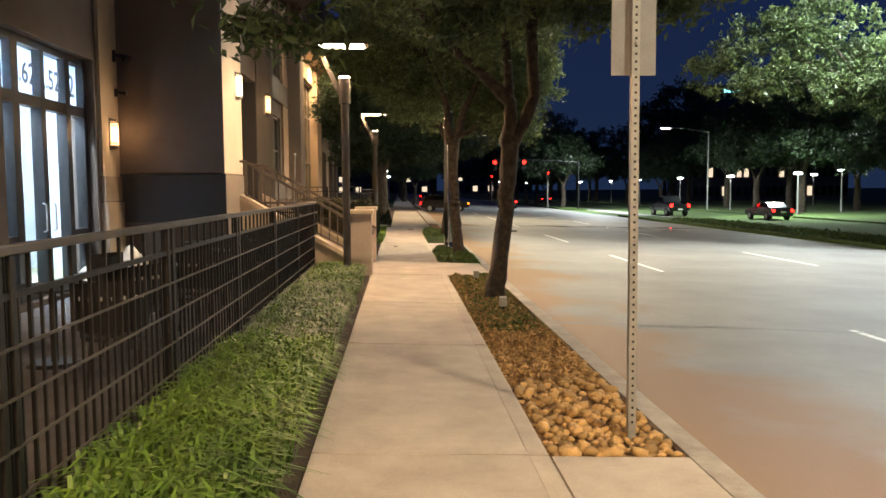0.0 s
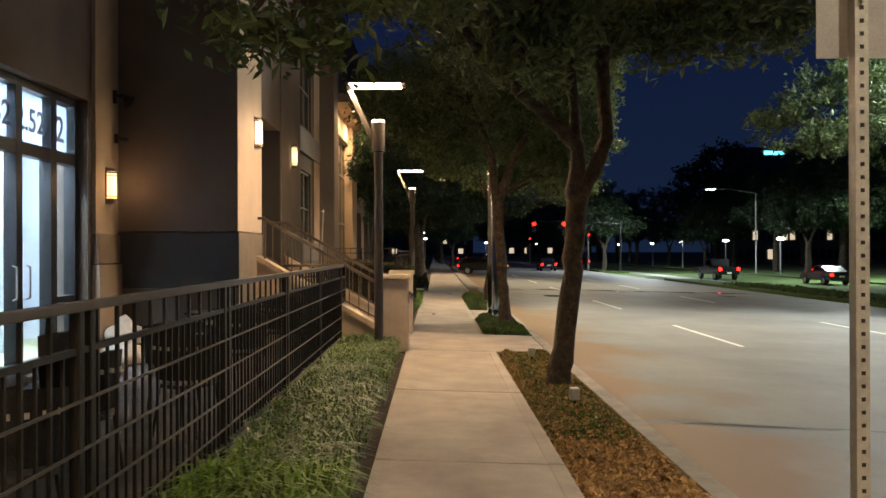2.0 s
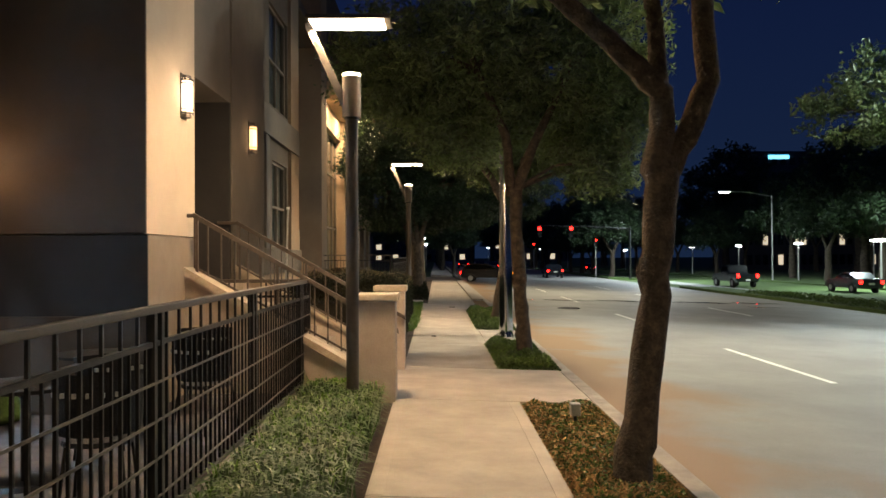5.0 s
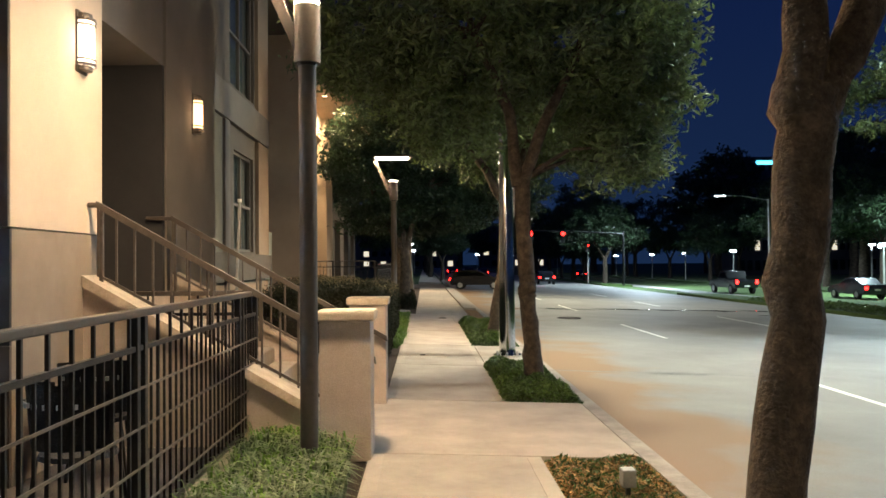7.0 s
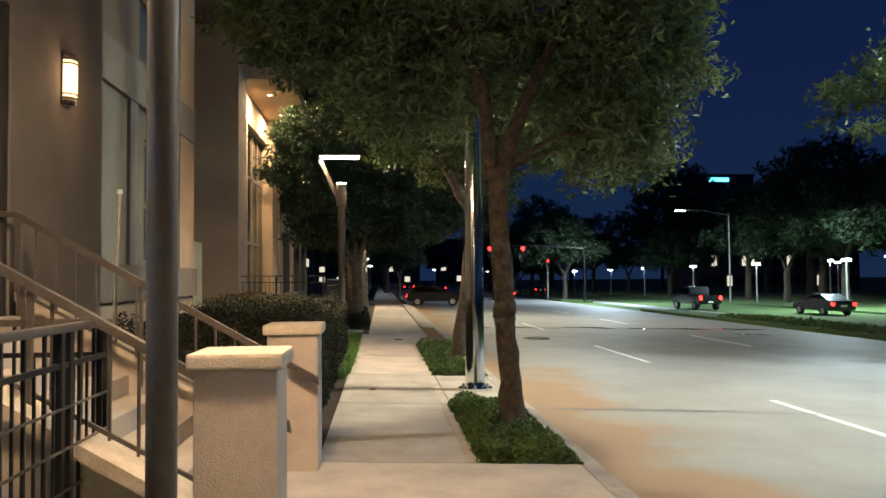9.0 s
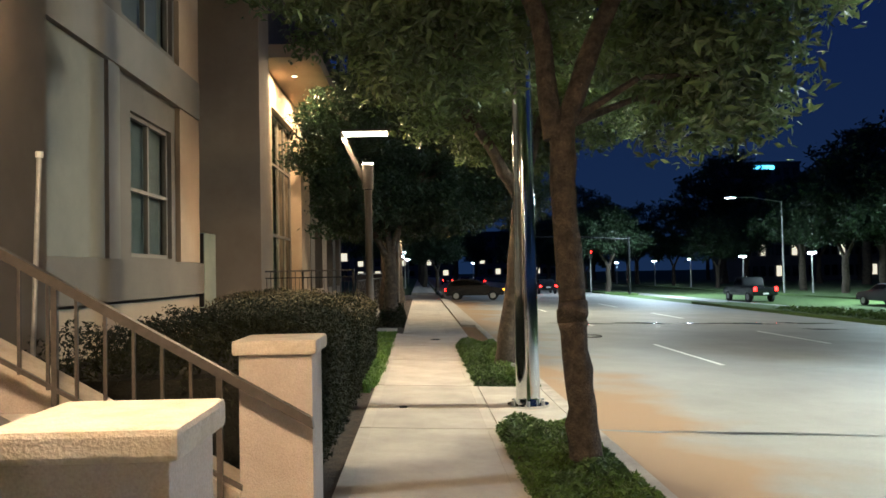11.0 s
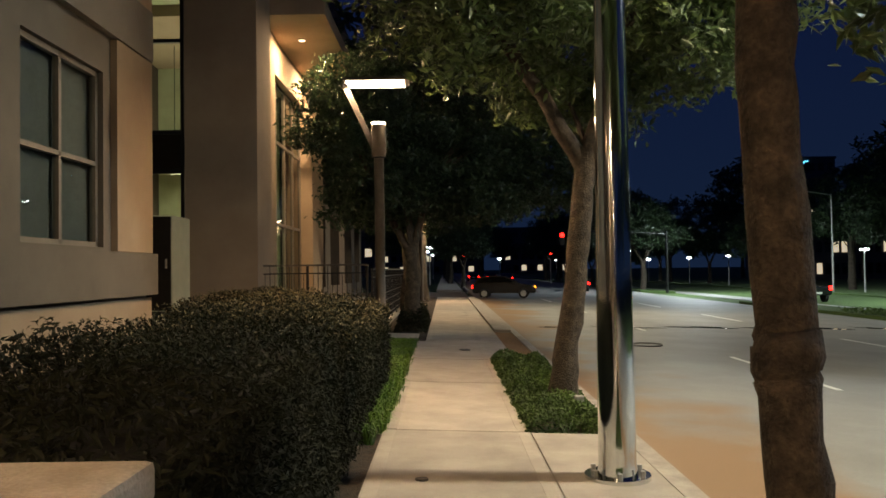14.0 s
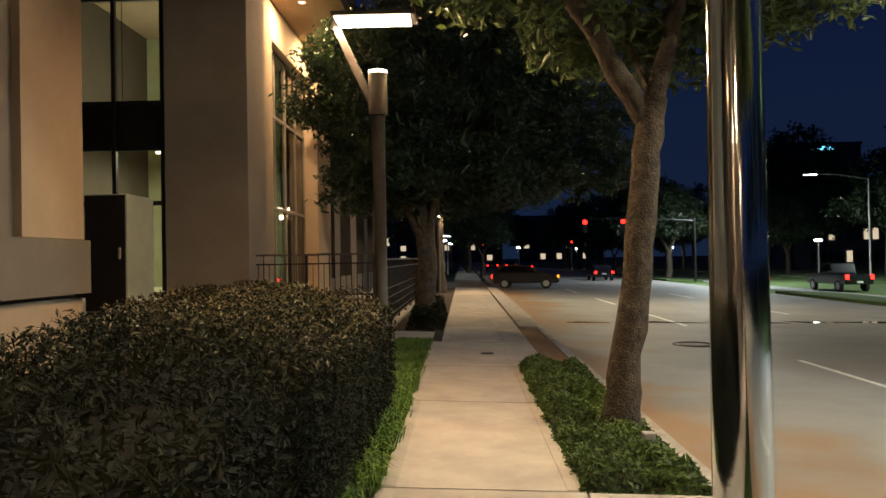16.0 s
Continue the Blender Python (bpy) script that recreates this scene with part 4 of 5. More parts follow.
lamp = street_lamp(-0.66, 18.05)
copy_thing(lamp, pose(-0.50, 31.5, gz(-0.50)))
copy_thing(lamp, pose(-0.78, 62.0, gz(-0.78)))
copy_thing(lamp, pose(-0.78, 1.2, gz(-0.78)))

sg = tagged(empty("road_sign", 1.94, 8.5, gz(1.94) - 0.02), "grey back of a road sign on a perforated steel post", "road sign")
post = bx(-0.027, 0.027, -0.027, 0.027, 0, 3.3)
part("post", post, M_GALV, sg)
hole = None
for i in range(60):
    if hole is None:
        hole = part("hole", bx(-0.008, 0.008, -0.0295, -0.0272, -0.008, 0.008), M_FRAME, sg)
        hole.location = (0, 0, 0.12)
    else:
        o = new("hole", hole.data)
        o.parent = sg
        o.location = (0, 0, 0.12 + i * 0.052)
part("plate", bx(-0.155, 0.155, 0.03, 0.034, 2.53, 3.29, 0.002), M_SIGNBACK, sg, "grey aluminium sign back")
for z in (2.75, 3.1):
    part("bolt", tb([(0, -0.045, z), (0, -0.028, z)], 0.012, 6), M_GALV, sg)

sp = tagged(empty("steel_pole", 1.80, 26.85, gz(1.80)), "tall polished steel street light pole on a bolted base", "pole")
bmp = bmesh.new()
tube(bmp, [(0, 0, 0.035), (0, 0, 0.1), (0, 0, 0.13), (0, 0, 0.2), (0, 0, 4.5), (0, 0, 9.2)], [0.165, 0.158, 0.155, 0.1545, 0.126, 0.095], 36)
part("shaft", bmp, M_CHROME, sp, smooth=True)
part("base_plate", tb([(0, 0, 0), (0, 0, 0.035)], 0.27, 28), M_CHROME, sp)
for k in range(6):
    a = k * math.pi / 3 + 0.4
    part("bolt", tb([(0.22 * math.cos(a), 0.22 * math.sin(a), 0.03), (0.22 * math.cos(a), 0.22 * math.sin(a), 0.085)], 0.022, 6), M_GALV, sp)
part("arm", tb([(0, 0, 9.0), (2.2, 0.1, 9.5), (4.4, 0.15, 9.55)], [0.06, 0.05, 0.045], 10), M_GALV, sp)
part("lamp_head", bx(4.3, 5.0, 0.0, 0.3, 9.45, 9.6, 0.03), M_GALV, sp)

# unseen second pole, added to carry the street light near the start
copy_thing(sp, pose(1.84, 1.1, gz(1.84)))

for x, y, m in ((1.75, 14.0, M_GALV), (1.72, 17.6, M_GALV), (1.95, 29.6, M_GALV)):
    th = tagged(empty("ground_spotlight", x, y, gz(x) - 0.03), "small grey landscape uplight among the groundcover", "ground light", "bed uplights")
    part("stake", bx(-0.015, 0.015, -0.015, 0.015, 0, 0.16), M_FRAME, th)
    part("housing", bx(-0.05, 0.05, -0.06, 0.06, 0.14, 0.27, 0.012), m, th)


# ---------- plants ----------
def blob_points(n, centre, radii, rng, shell=0.55):
    d = rng.normal(size=(n, 3))
    d /= np.linalg.norm(d, axis=1, keepdims=True)
    r = shell + (1 - shell) * rng.random(n) ** 0.6
    return np.array(centre) + d * r[:, None] * np.array(radii), d


def tree(name, x, y, trunk, limbs, clumps, n_leaf, leaf, material, seed, label, group="street trees", bark=M_BARK):
    """trunk, limbs: lists of ((x, y, z), radius); clumps: ((x, y, z), (rx, ry, rz)) relative to the base."""
    th = tagged(empty(name, x, y, gz(x) - 0.03), label, "tree", group)
    rng = np.random.default_rng(seed)

    def limb(points):
        pts, rad = [], []
        for i in range(len(points) - 1):
            (p, r), (q, s) = points[i], points[i + 1]
            for k in range(4):
                f = k / 4
                c = Vector(p).lerp(Vector(q), f)
                pts.append(c + Vector(rng.normal(size=3) * 0.09 * (r + s) / 2 * (0 if i + k == 0 else 1)))
                rad.append((r * (1 - f) + s * f) * (1 + rng.uniform(-0.06, 0.06)))
        pts.append(Vector(points[-1][0]))
        rad.append(points[-1][1])
        return tb(pts, rad, 12)
    part("trunk", limb(trunk), bark, th, smooth=True)
    for lb in limbs:
        part("limb", limb(lb), bark, th, smooth=True)
    tot = sum(c[1][0] * c[1][1] for c in clumps)
    cs, ns = [], []
    for c, r in clumps:
        m = max(20, int(n_leaf * r[0] * r[1] / tot))
        sub = max(4, m // 45)
        sc, sd = blob_points(sub, c, r, rng, 0.35)
        tw = rng.integers(0, sub, m)
        off = rng.normal(size=(m, 3)) * np.array([0.2, 0.2, 0.15]) * (0.35 + leaf * 8)
        cs.append(sc[tw] + off)
        ns.append(rng.normal(size=(m, 3)) + np.array([0, 0, 0.8]))
    cs, ns = np.concatenate(cs), np.concatenate(ns)
    crown = cards("crown", cs, leaf * rng.uniform(0.6, 1.3, len(cs)), ns, material, th)
    crown["kind"] = "stuff"
    # twigs reach into the clumps
    bm = bmesh.new()
    tops = [lb[-1][0] for lb in limbs] + [trunk[-1][0]]
    for c, r in clumps:
        t = min(tops, key=lambda q: (Vector(q) - Vector(c)).length)
        mid = Vector(t).lerp(Vector(c), 0.5) + Vector((0, 0, 0.2))
        tube(bm, [t, mid, c, Vector(c) + Vector((rng.normal() * r[0] * 0.5, rng.normal() * r[1] * 0.5, r[2] * 0.3))], [0.045, 0.03, 0.02, 0.008], 5)
    tagged(part("branchwork", bm, bark, th), kind="stuff")
    return th


tree("oak_tree", 1.80, 15.5,
     [((0, 0, 0), 0.175), ((0.07, 0, 0.5), 0.14), ((0.2, 0, 1.5), 0.125), ((0.24, 0, 2.2), 0.13), ((0.26, 0, 2.6), 0.15)],
     [[((0.24, 0, 2.45), 0.115), ((0.25, 0, 3.1), 0.1), ((-0.15, -0.05, 3.5), 0.08), ((-0.7, -0.1, 3.95), 0.07), ((-1.6, -0.4, 5.0), 0.045)],
      [((0.24, 0, 2.3), 0.095), ((0.46, 0.02, 2.75), 0.095), ((0.64, 0.03, 3.2), 0.095), ((0.6, 0.1, 4.2), 0.085), ((0.9, 0.3, 6.0), 0.05)],
      [((0.25, 0, 3.05), 0.08), ((0.2, 0.1, 4.2), 0.06), ((0.0, 0.3, 5.4), 0.04)],
      [((-0.65, -0.1, 3.9), 0.05), ((-1.2, -2.2, 4.6), 0.035), ((-1.9, -3.9, 4.1), 0.02), ((-2.4, -4.8, 3.45), 0.01)]],
     [((-2.55, -4.8, 3.2), (0.35, 0.4, 0.14)), ((-2.9, -4.5, 3.4), (0.35, 0.35, 0.16)), ((-2.3, -4.2, 3.75), (0.35, 0.35, 0.15)), ((-1.6, -3.6, 4.1), (0.7, 0.7, 0.3)),
      ((-0.4, -1.0, 3.9), (0.5, 0.5, 0.45)), ((-0.2, -1.2, 4.5), (0.9, 0.9, 0.5)),
      ((-1.2, -0.4, 5.3), (1.3, 1.6, 0.8)), ((0.3, 0.3, 5.6), (1.6, 1.8, 0.9)), ((1.6, 0, 5.8), (1.5, 1.8, 0.9)), ((-2.3, -1.2, 5.0), (1.0, 1.3, 0.55)),
      ((0.2, 1.2, 4.9), (1.3, 1.2, 0.6)), ((-0.6, 1.6, 5.2), (1.4, 1.4, 0.7)), ((2.6, 1.0, 5.4), (1.0, 1.4, 0.6)), ((-0.4, 0.6, 4.35), (0.5, 0.4, 0.3)),
      ((-3.4, -2.6, 4.75), (0.75, 0.8, 0.5)), ((-3.9, -3.2, 4.4), (0.5, 0.6, 0.35)), ((-3.0, -1.8, 5.2), (1.0, 1.0, 0.5)), ((-0.9, -0.2, 4.6), (1.0, 0.9, 0.5)), ((1.0, 0.3, 4.7), (1.1, 1.0, 0.5)), ((2.2, 0.2, 4.9), (1.2, 1.2, 0.6)), ((3.4, 0.6, 5.2), (1.2, 1.2, 0.7)), ((0.2, -1.6, 5.2), (1.6, 1.2, 0.6)), ((2.2, -1.5, 5.4), (1.4, 1.2, 0.6)), ((-1.6, -1.8, 5.2), (1.2, 1.0, 0.5))],
     42000, 0.05, M_LEAF, 3, "live oak with a forked leaning trunk and open crown")
tree("oak_tree", 1.82, 23.4,
     [((0, 0, 0), 0.165), ((-0.01, 0, 0.6), 0.128), ((-0.07, 0, 1.25), 0.12), ((-0.08, 0, 1.38), 0.132), ((-0.09, 0, 1.52), 0.118), ((-0.12, 0, 2.4), 0.112), ((-0.13, 0, 3.0), 0.115)],
     [[((-0.2, 0, 2.9), 0.10), ((-0.3, 0.1, 4.0), 0.08), ((-0.8, 0.2, 5.2), 0.05)], [((-0.15, 0, 2.9), 0.10), ((0.2, 0.1, 3.8), 0.08), ((0.9, 0.2, 5.2), 0.05)]],
     [((1.3, 0.2, 3.5), (0.8, 0.8, 0.4)), ((1.6, 1.4, 3.4), (0.8, 0.9, 0.45)), ((1.9, 0.4, 4.1), (0.8, 0.8, 0.5)), ((-0.9, 0.2, 5.3), (1.6, 1.6, 1.2)), ((0.9, 0.3, 5.4), (1.6, 1.6, 1.2)), ((0.0, 0.8, 6.3), (1.8, 1.8, 1.0)), ((1.7, 0.6, 4.9), (1.0, 1.2, 0.9)),
      ((-1.5, 0.5, 4.6), (1.0, 1.0, 0.7)), ((0.4, 0.9, 4.4), (0.9, 0.9, 0.6)), ((1.3, 1.0, 3.9), (0.7, 0.8, 0.5)), ((-2.2, 0.4, 5.4), (1.4, 1.4, 1.0)), ((-2.6, 1.2, 5.2), (1.0, 1.2, 0.7)), ((-1.0, 1.4, 4.0), (0.9, 0.9, 0.6)), ((1.9, 0.5, 5.9), (1.0, 1.2, 1.0))],
     60000, 0.041, M_LEAF, 5, "young live oak with a knotted trunk and dense rounded crown")
tree("oak_tree", 1.9, 30.6,
     [((0, 0, 0), 0.21), ((0.06, 0, 0.6), 0.16), ((0.2, 0, 1.6), 0.15), ((0.3, 0, 2.6), 0.14), ((0.38, 0, 3.3), 0.15)],
     [[((0.3, 0, 3.1), 0.12), ((-0.2, 0, 4.0), 0.10), ((-0.85, -0.2, 4.9), 0.08), ((-1.8, -0.4, 6.0), 0.05)], [((0.38, 0, 3.2), 0.10), ((0.8, 0.2, 4.6), 0.07), ((1.3, 0.3, 5.6), 0.04)]],
     [((-1.4, 0.0, 5.6), (1.5, 1.6, 1.0)), ((0.4, 0.5, 5.5), (1.8, 1.8, 1.3)), ((1.6, 0.6, 5.2), (1.3, 1.5, 1.0)), ((-1.9, -1.0, 5.6), (0.9, 1.0, 0.5)), ((-1.1, -0.3, 4.5), (0.7, 0.7, 0.45)),
      ((0.1, 0.8, 4.2), (0.9, 0.9, 0.5)), ((0.9, 0.8, 4.0), (0.7, 0.7, 0.5)), ((-0.3, 1.2, 6.5), (2.0, 2.0, 1.0)), ((-2.6, 0.0, 6.4), (1.4, 1.5, 0.9)), ((2.6, 0.6, 5.8), (1.4, 1.4, 1.0)), ((1.8, 0.2, 4.5), (0.9, 0.9, 0.6))],
     42000, 0.05, M_LEAF, 7, "live oak with a leaning trunk and low hanging leafy twigs")
tree("oak_tree", -0.5, 42.2,
     [((0, 0, 0), 0.28), ((0.0, 0, 0.8), 0.2), ((0.02, 0, 1.8), 0.18), ((-0.05, 0, 2.3), 0.18)],
     [[((-0.05, 0, 2.1), 0.12), ((-0.6, 0.1, 3.2), 0.09), ((-1.2, 0.2, 4.4), 0.06)], [((0, 0, 2.1), 0.12), ((0.3, 0, 3.2), 0.1), ((0.8, 0.2, 4.6), 0.06)], [((0, 0, 2.2), 0.1), ((-0.1, 0.1, 3.6), 0.08), ((0.1, 0.3, 5.0), 0.05)]],
     [((-0.8, 0, 4.4), (1.9, 1.9, 1.4)), ((1.0, 0.2, 4.6), (1.8, 1.9, 1.3)), ((0.2, 0.6, 5.9), (2.2, 2.2, 1.3)), ((2.0, 1.5, 3.6), (1.5, 1.8, 0.7)), ((-1.4, 0.5, 3.4), (1.2, 1.4, 0.6)), ((2.6, 3.0, 4.2), (1.8, 2.0, 1.0)), ((0.4, 2.0, 3.3), (1.4, 1.4, 0.5)), ((-0.2, -0.6, 3.6), (1.4, 1.2, 0.7)), ((1.4, -0.4, 3.8), (1.2, 1.2, 0.7)), ((-1.9, 0, 5.6), (1.4, 1.6, 1.2)), ((2.6, 0.6, 5.8), (1.6, 1.6, 1.2)),
      ((3.9, 1.6, 5.4), (1.6, 1.8, 1.1)), ((4.9, 2.6, 5.0), (1.3, 1.6, 0.9)), ((3.2, 1.4, 7.2), (1.9, 1.9, 1.2)), ((0.6, 1.0, 7.6), (2.2, 2.2, 1.2)), ((4.4, 3.4, 3.9), (1.2, 1.4, 0.6)), ((-1.6, 0.8, 7.0), (1.6, 1.6, 1.1))],
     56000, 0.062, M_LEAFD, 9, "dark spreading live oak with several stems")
far_tree = tree("oak_tree", 38.0, 62.0,
     [((0, 0, 0), 0.3), ((0.1, 0, 1.2), 0.24), ((0.1, 0, 2.6), 0.22)],
     [[((0.1, 0, 2.4), 0.16), ((-1.0, 0, 4.2), 0.1), ((-2.0, 0.2, 5.6), 0.06)], [((0.1, 0, 2.5), 0.16), ((1.1, 0.2, 4.2), 0.1), ((2.2, 0.3, 5.8), 0.06)]],
     [((-1.8, 0, 5.4), (2.6, 2.4, 1.7)), ((1.8, 0.4, 5.6), (2.6, 2.4, 1.7)), ((0, 0.2, 7.2), (3.0, 2.8, 1.7)), ((0.2, -1.5, 4.8), (2.4, 2.0, 1.2)), ((3.2, 0, 4.6), (1.6, 1.6, 1.0)), ((-3.4, 0, 4.4), (1.5, 1.6, 0.9))],
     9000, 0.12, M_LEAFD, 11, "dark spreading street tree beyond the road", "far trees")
rngt = random.Random(21)
for x, y, s in ((38, 50, 1.3), (40, 80, 1.35), (40, 98, 1.4), (44, 90, 1.8), (52, 74, 1.8), (58, 118, 2.3), (68, 108, 2.3), (82, 130, 2.6), (48, 140, 2.3), (34, 180, 2.2), (62, 88, 2.0), (21.2, 116, 0.8), (21, 132, 0.9), (37, 114, 1.0), (38, 134, 1.1), (48, 84, 1.3), (52, 104, 1.4), (46, 62, 1.2), (60, 92, 1.5), (44, 122, 1.2),
                (-1.0, 52, 1.45), (-0.8, 62.5, 1.5), (-2.5, 98, 1.0), (-3, 112, 1.1), (-3, 128, 1.1), (2.2, 100, 0.8), (-4, 150, 1.2), (21, 156, 1.0), (38, 160, 1.2), (9, 210, 1.6), (-6, 190, 1.5), (24, 200, 1.5), (40, 200, 1.6), (60, 180, 1.6), (75, 150, 1.7), (58, 130, 1.5), (16, 240, 1.5),
                (21.1, 104, 1.15), (21.2, 124, 1.25), (21.0, 144, 1.3), (21.3, 168, 1.4), (21.0, 184, 1.4), (1.0, 116, 1.25), (0.8, 134, 1.3), (0.5, 165, 1.4), (39, 88, 1.25), (37, 150, 1.5), (39, 175, 1.7), (30, 225, 1.9), (44, 215, 1.9), (12, 270, 2.0), (2, 260, 1.9), (-8, 240, 1.8),
                # added trees out of view, to darken the sky mirrored in the steel pole
                (38, 36, 1.2), (40, 20, 1.3), (37, 4, 1.2), (39, -14, 1.3), (38, -32, 1.3), (21, 14, 0.9), (21, -8, 0.95), (21, -28, 1.0), (52, 28, 1.7), (54, 0, 1.8), (52, -30, 1.8), (46, 44, 1.4)):
    c = copy_thing(far_tree, pose(x, y, gz(x) - 0.1, 0, 0, rngt.uniform(0, 360)))
    c.scale = (s, s, s)
near_right = tree("oak_tree", 20.9, 33.0,
     [((0, 0, 0), 0.28), ((0.1, 0, 1.2), 0.22), ((0.0, 0, 2.8), 0.2)],
     [[((0, 0, 2.6), 0.16), ((-1.6, -0.4, 4.6), 0.1), ((-3.2, -0.6, 6.2), 0.06)], [((0.1, 0, 2.7), 0.15), ((1.1, 0.2, 4.6), 0.1), ((2.0, 0.3, 6.4), 0.06)]],
     [((-2.8, -0.5, 6.6), (2.2, 2.2, 1.5)), ((-0.6, 0, 7.4), (2.6, 2.6, 1.6)), ((1.8, 0.3, 6.8), (2.4, 2.4, 1.5)), ((-4.2, -0.8, 6.0), (1.4, 1.4, 0.9)), ((-1.8, -1, 5.6), (1.5, 1.4, 0.7)), ((-6.4, 0, 7.4), (2.2, 2.2, 1.6)), ((-8.0, 0.5, 6.9), (1.6, 1.6, 1.1)), ((-4.5, 0.5, 8.4), (2.4, 2.4, 1.4)), ((-7.2, -0.8, 6.2), (1.2, 1.2, 0.6))],
     22000, 0.075, M_LEAF, 15, "lamplit oak with pale leaves on the median", "far trees")


def bed_cover(name, x0, x1, y0, y1, n, size, height, material, seed, label, category="groundcover"):
    rng = np.random.default_rng(seed)
    x = rng.uniform(x0, x1, n)
    y = rng.uniform(y0, y1, n)
    edge = np.minimum.reduce([x - x0, x1 - x, y - y0, y1 - y])
    h = height * np.clip(edge / 0.12, 0.15, 1) * (0.75 + 0.35 * np.sin(x * 9 + np.sin(y * 5)) * np.sin(y * 7))
    z = -SLOPE * (np.maximum(x, -1.45) - 0.3) - 0.03 + h * rng.random(n) ** 0.35
    ob = cards(name, np.stack([x, y, z], 1), size * rng.uniform(0.6, 1.3, n), rng.normal(size=(n, 3)) * 0.8 + np.array([0, 0, 1.0]), material)
    return tagged(ob, label, category, kind="stuff")


bed_cover("groundcover", 1.3, 2.18, 12.3, 18.85, 9500, 0.022, 0.11, M_COVER, 2, "sparse low jasmine groundcover among brown leaves")
bed_cover("dry_leaves", 1.29, 2.19, 10.0, 18.8, 17000, 0.02, 0.11, M_ROCKI, 3, "scattered dry brown leaves in the bed", "dry leaves")
bed_cover("groundcover", 1.22, 2.22, 21.75, 25.45, 13000, 0.024, 0.2, M_COVER, 4, "dense low green groundcover in the tree bed")
bed_cover("groundcover", 1.22, 2.24, 28.62, 35.5, 18000, 0.024, 0.22, M_COVER, 5, "dense low green groundcover in the tree bed")
bed_cover("groundcover", -0.95, -0.1, 41.2, 47, 7000, 0.035, 0.6, M_HEDGE, 6, "low bush round the street tree", "shrub")
bed_cover("groundcover", 19.5, 22.7, 22, 60, 9000, 0.06, 0.3, M_COVER, 8, "low shrubs on the median", "shrub")


def grass_bed(name, x0, x1, y0, y1, n, h, material, seed, label, width=0.012):
    rng = np.random.default_rng(seed)
    k = n // 14
    cx, cy = rng.uniform(x0, x1, k), rng.uniform(y0, y1, k)
    i = rng.integers(0, k, n)
    x = cx[i] + rng.normal(size=n) * 0.035
    y = cy[i] + rng.normal(size=n) * 0.035
    z = -SLOPE * (np.maximum(x, -1.45) - 0.3) - 0.03
    ob = blades(name, np.stack([x, y, z], 1), h * rng.uniform(0.6, 1.2, n), material, width, 0.8, seed)
    return tagged(ob, label, "grass", kind="stuff")


grass_bed("liriope_grass", -1.2, -0.42, 2.0, 10.5, 18000, 0.40, M_GRASS, 31, "bright green strappy liriope along the fence", 0.011)
grass_bed("liriope_grass", -1.2, -0.42, 9.6, 18.6, 16000, 0.32, M_GRASSV, 32, "pale variegated liriope along the fence", 0.009)
grass_bed("liriope_grass", -1.2, -0.42, 9.0, 19.0, 7000, 0.32, M_GRASS, 33, "green liriope among the variegated tufts", 0.009)
grass_bed("lawn_grass", -0.95, -0.28, 33.3, 39.3, 9000, 0.09, M_GRASS, 34, "short lawn grass beside the sidewalk", 0.006)
grass_bed("liriope_grass", -0.62, -0.25, 28.0, 34.5, 3500, 0.22, M_GRASS, 35, "liriope tufts at the foot of the hedge", 0.009)


def hedge():
    rng = np.random.default_rng(44)
    n = 110000
    y = rng.uniform(22.0, 35.5, n)
    left = np.where(y > 31.2, -3.5, -2.6)
    right = np.where(y > 32.0, -0.75 - (y - 32.0) * 0.5, -0.42)
    u = rng.random(n)
    x = left + (right - left) * u
    top = 1.14 + 0.07 * np.sin(y * 2.1) * np.sin(x * 3.3 + 1) + 0.05 * np.sin(y * 7.3 + x * 5) + 0.04 * (y - 24) / 8
    rnd = np.clip((right - x) / 0.25, 0, 1)
    top = top - 0.3 * (1 - rnd) ** 2 - 0.35 * np.clip((23.0 - y), 0, 1) * np.clip((-1.3 - x) / 1.0, 0, 1)
    z = 0.02 + top * np.where(rng.random(n) < 0.55, rng.uniform(0.88, 1.06, n), rng.random(n))
    side = rng.random(n) < 0.42
    x = np.where(side, right - rng.exponential(0.07, n) + 0.04 * np.sin(y * 11 + z * 9), x)
    z = np.where(side, rng.uniform(0.02, 1, n) * (top - 0.03), z)
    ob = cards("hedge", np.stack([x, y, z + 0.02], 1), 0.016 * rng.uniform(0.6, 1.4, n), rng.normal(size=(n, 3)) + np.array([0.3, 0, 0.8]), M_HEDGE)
    # pale new growth, thicker towards the lamp so its glow sits in the colour
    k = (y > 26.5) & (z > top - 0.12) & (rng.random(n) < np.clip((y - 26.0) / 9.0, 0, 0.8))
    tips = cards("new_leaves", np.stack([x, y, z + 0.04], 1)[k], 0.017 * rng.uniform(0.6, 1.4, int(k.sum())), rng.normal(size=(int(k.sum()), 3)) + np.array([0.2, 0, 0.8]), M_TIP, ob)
    tips["label"], tips["kind"] = "pale new leaves on the clipped top, lamplight put into their colour", "stuff"
    tagged(ob, "clipped olive-brown hedge beside the sidewalk", "hedge", kind="stuff")
    # near-black block behind the leaves: the gaps' shade is in its colour
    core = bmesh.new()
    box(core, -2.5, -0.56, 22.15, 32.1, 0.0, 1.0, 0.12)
    structure("hedge_core", core, M_HEDGE_INSIDE, "solid dark core, the shade inside the hedge put into its colour", "hedge")


hedge()


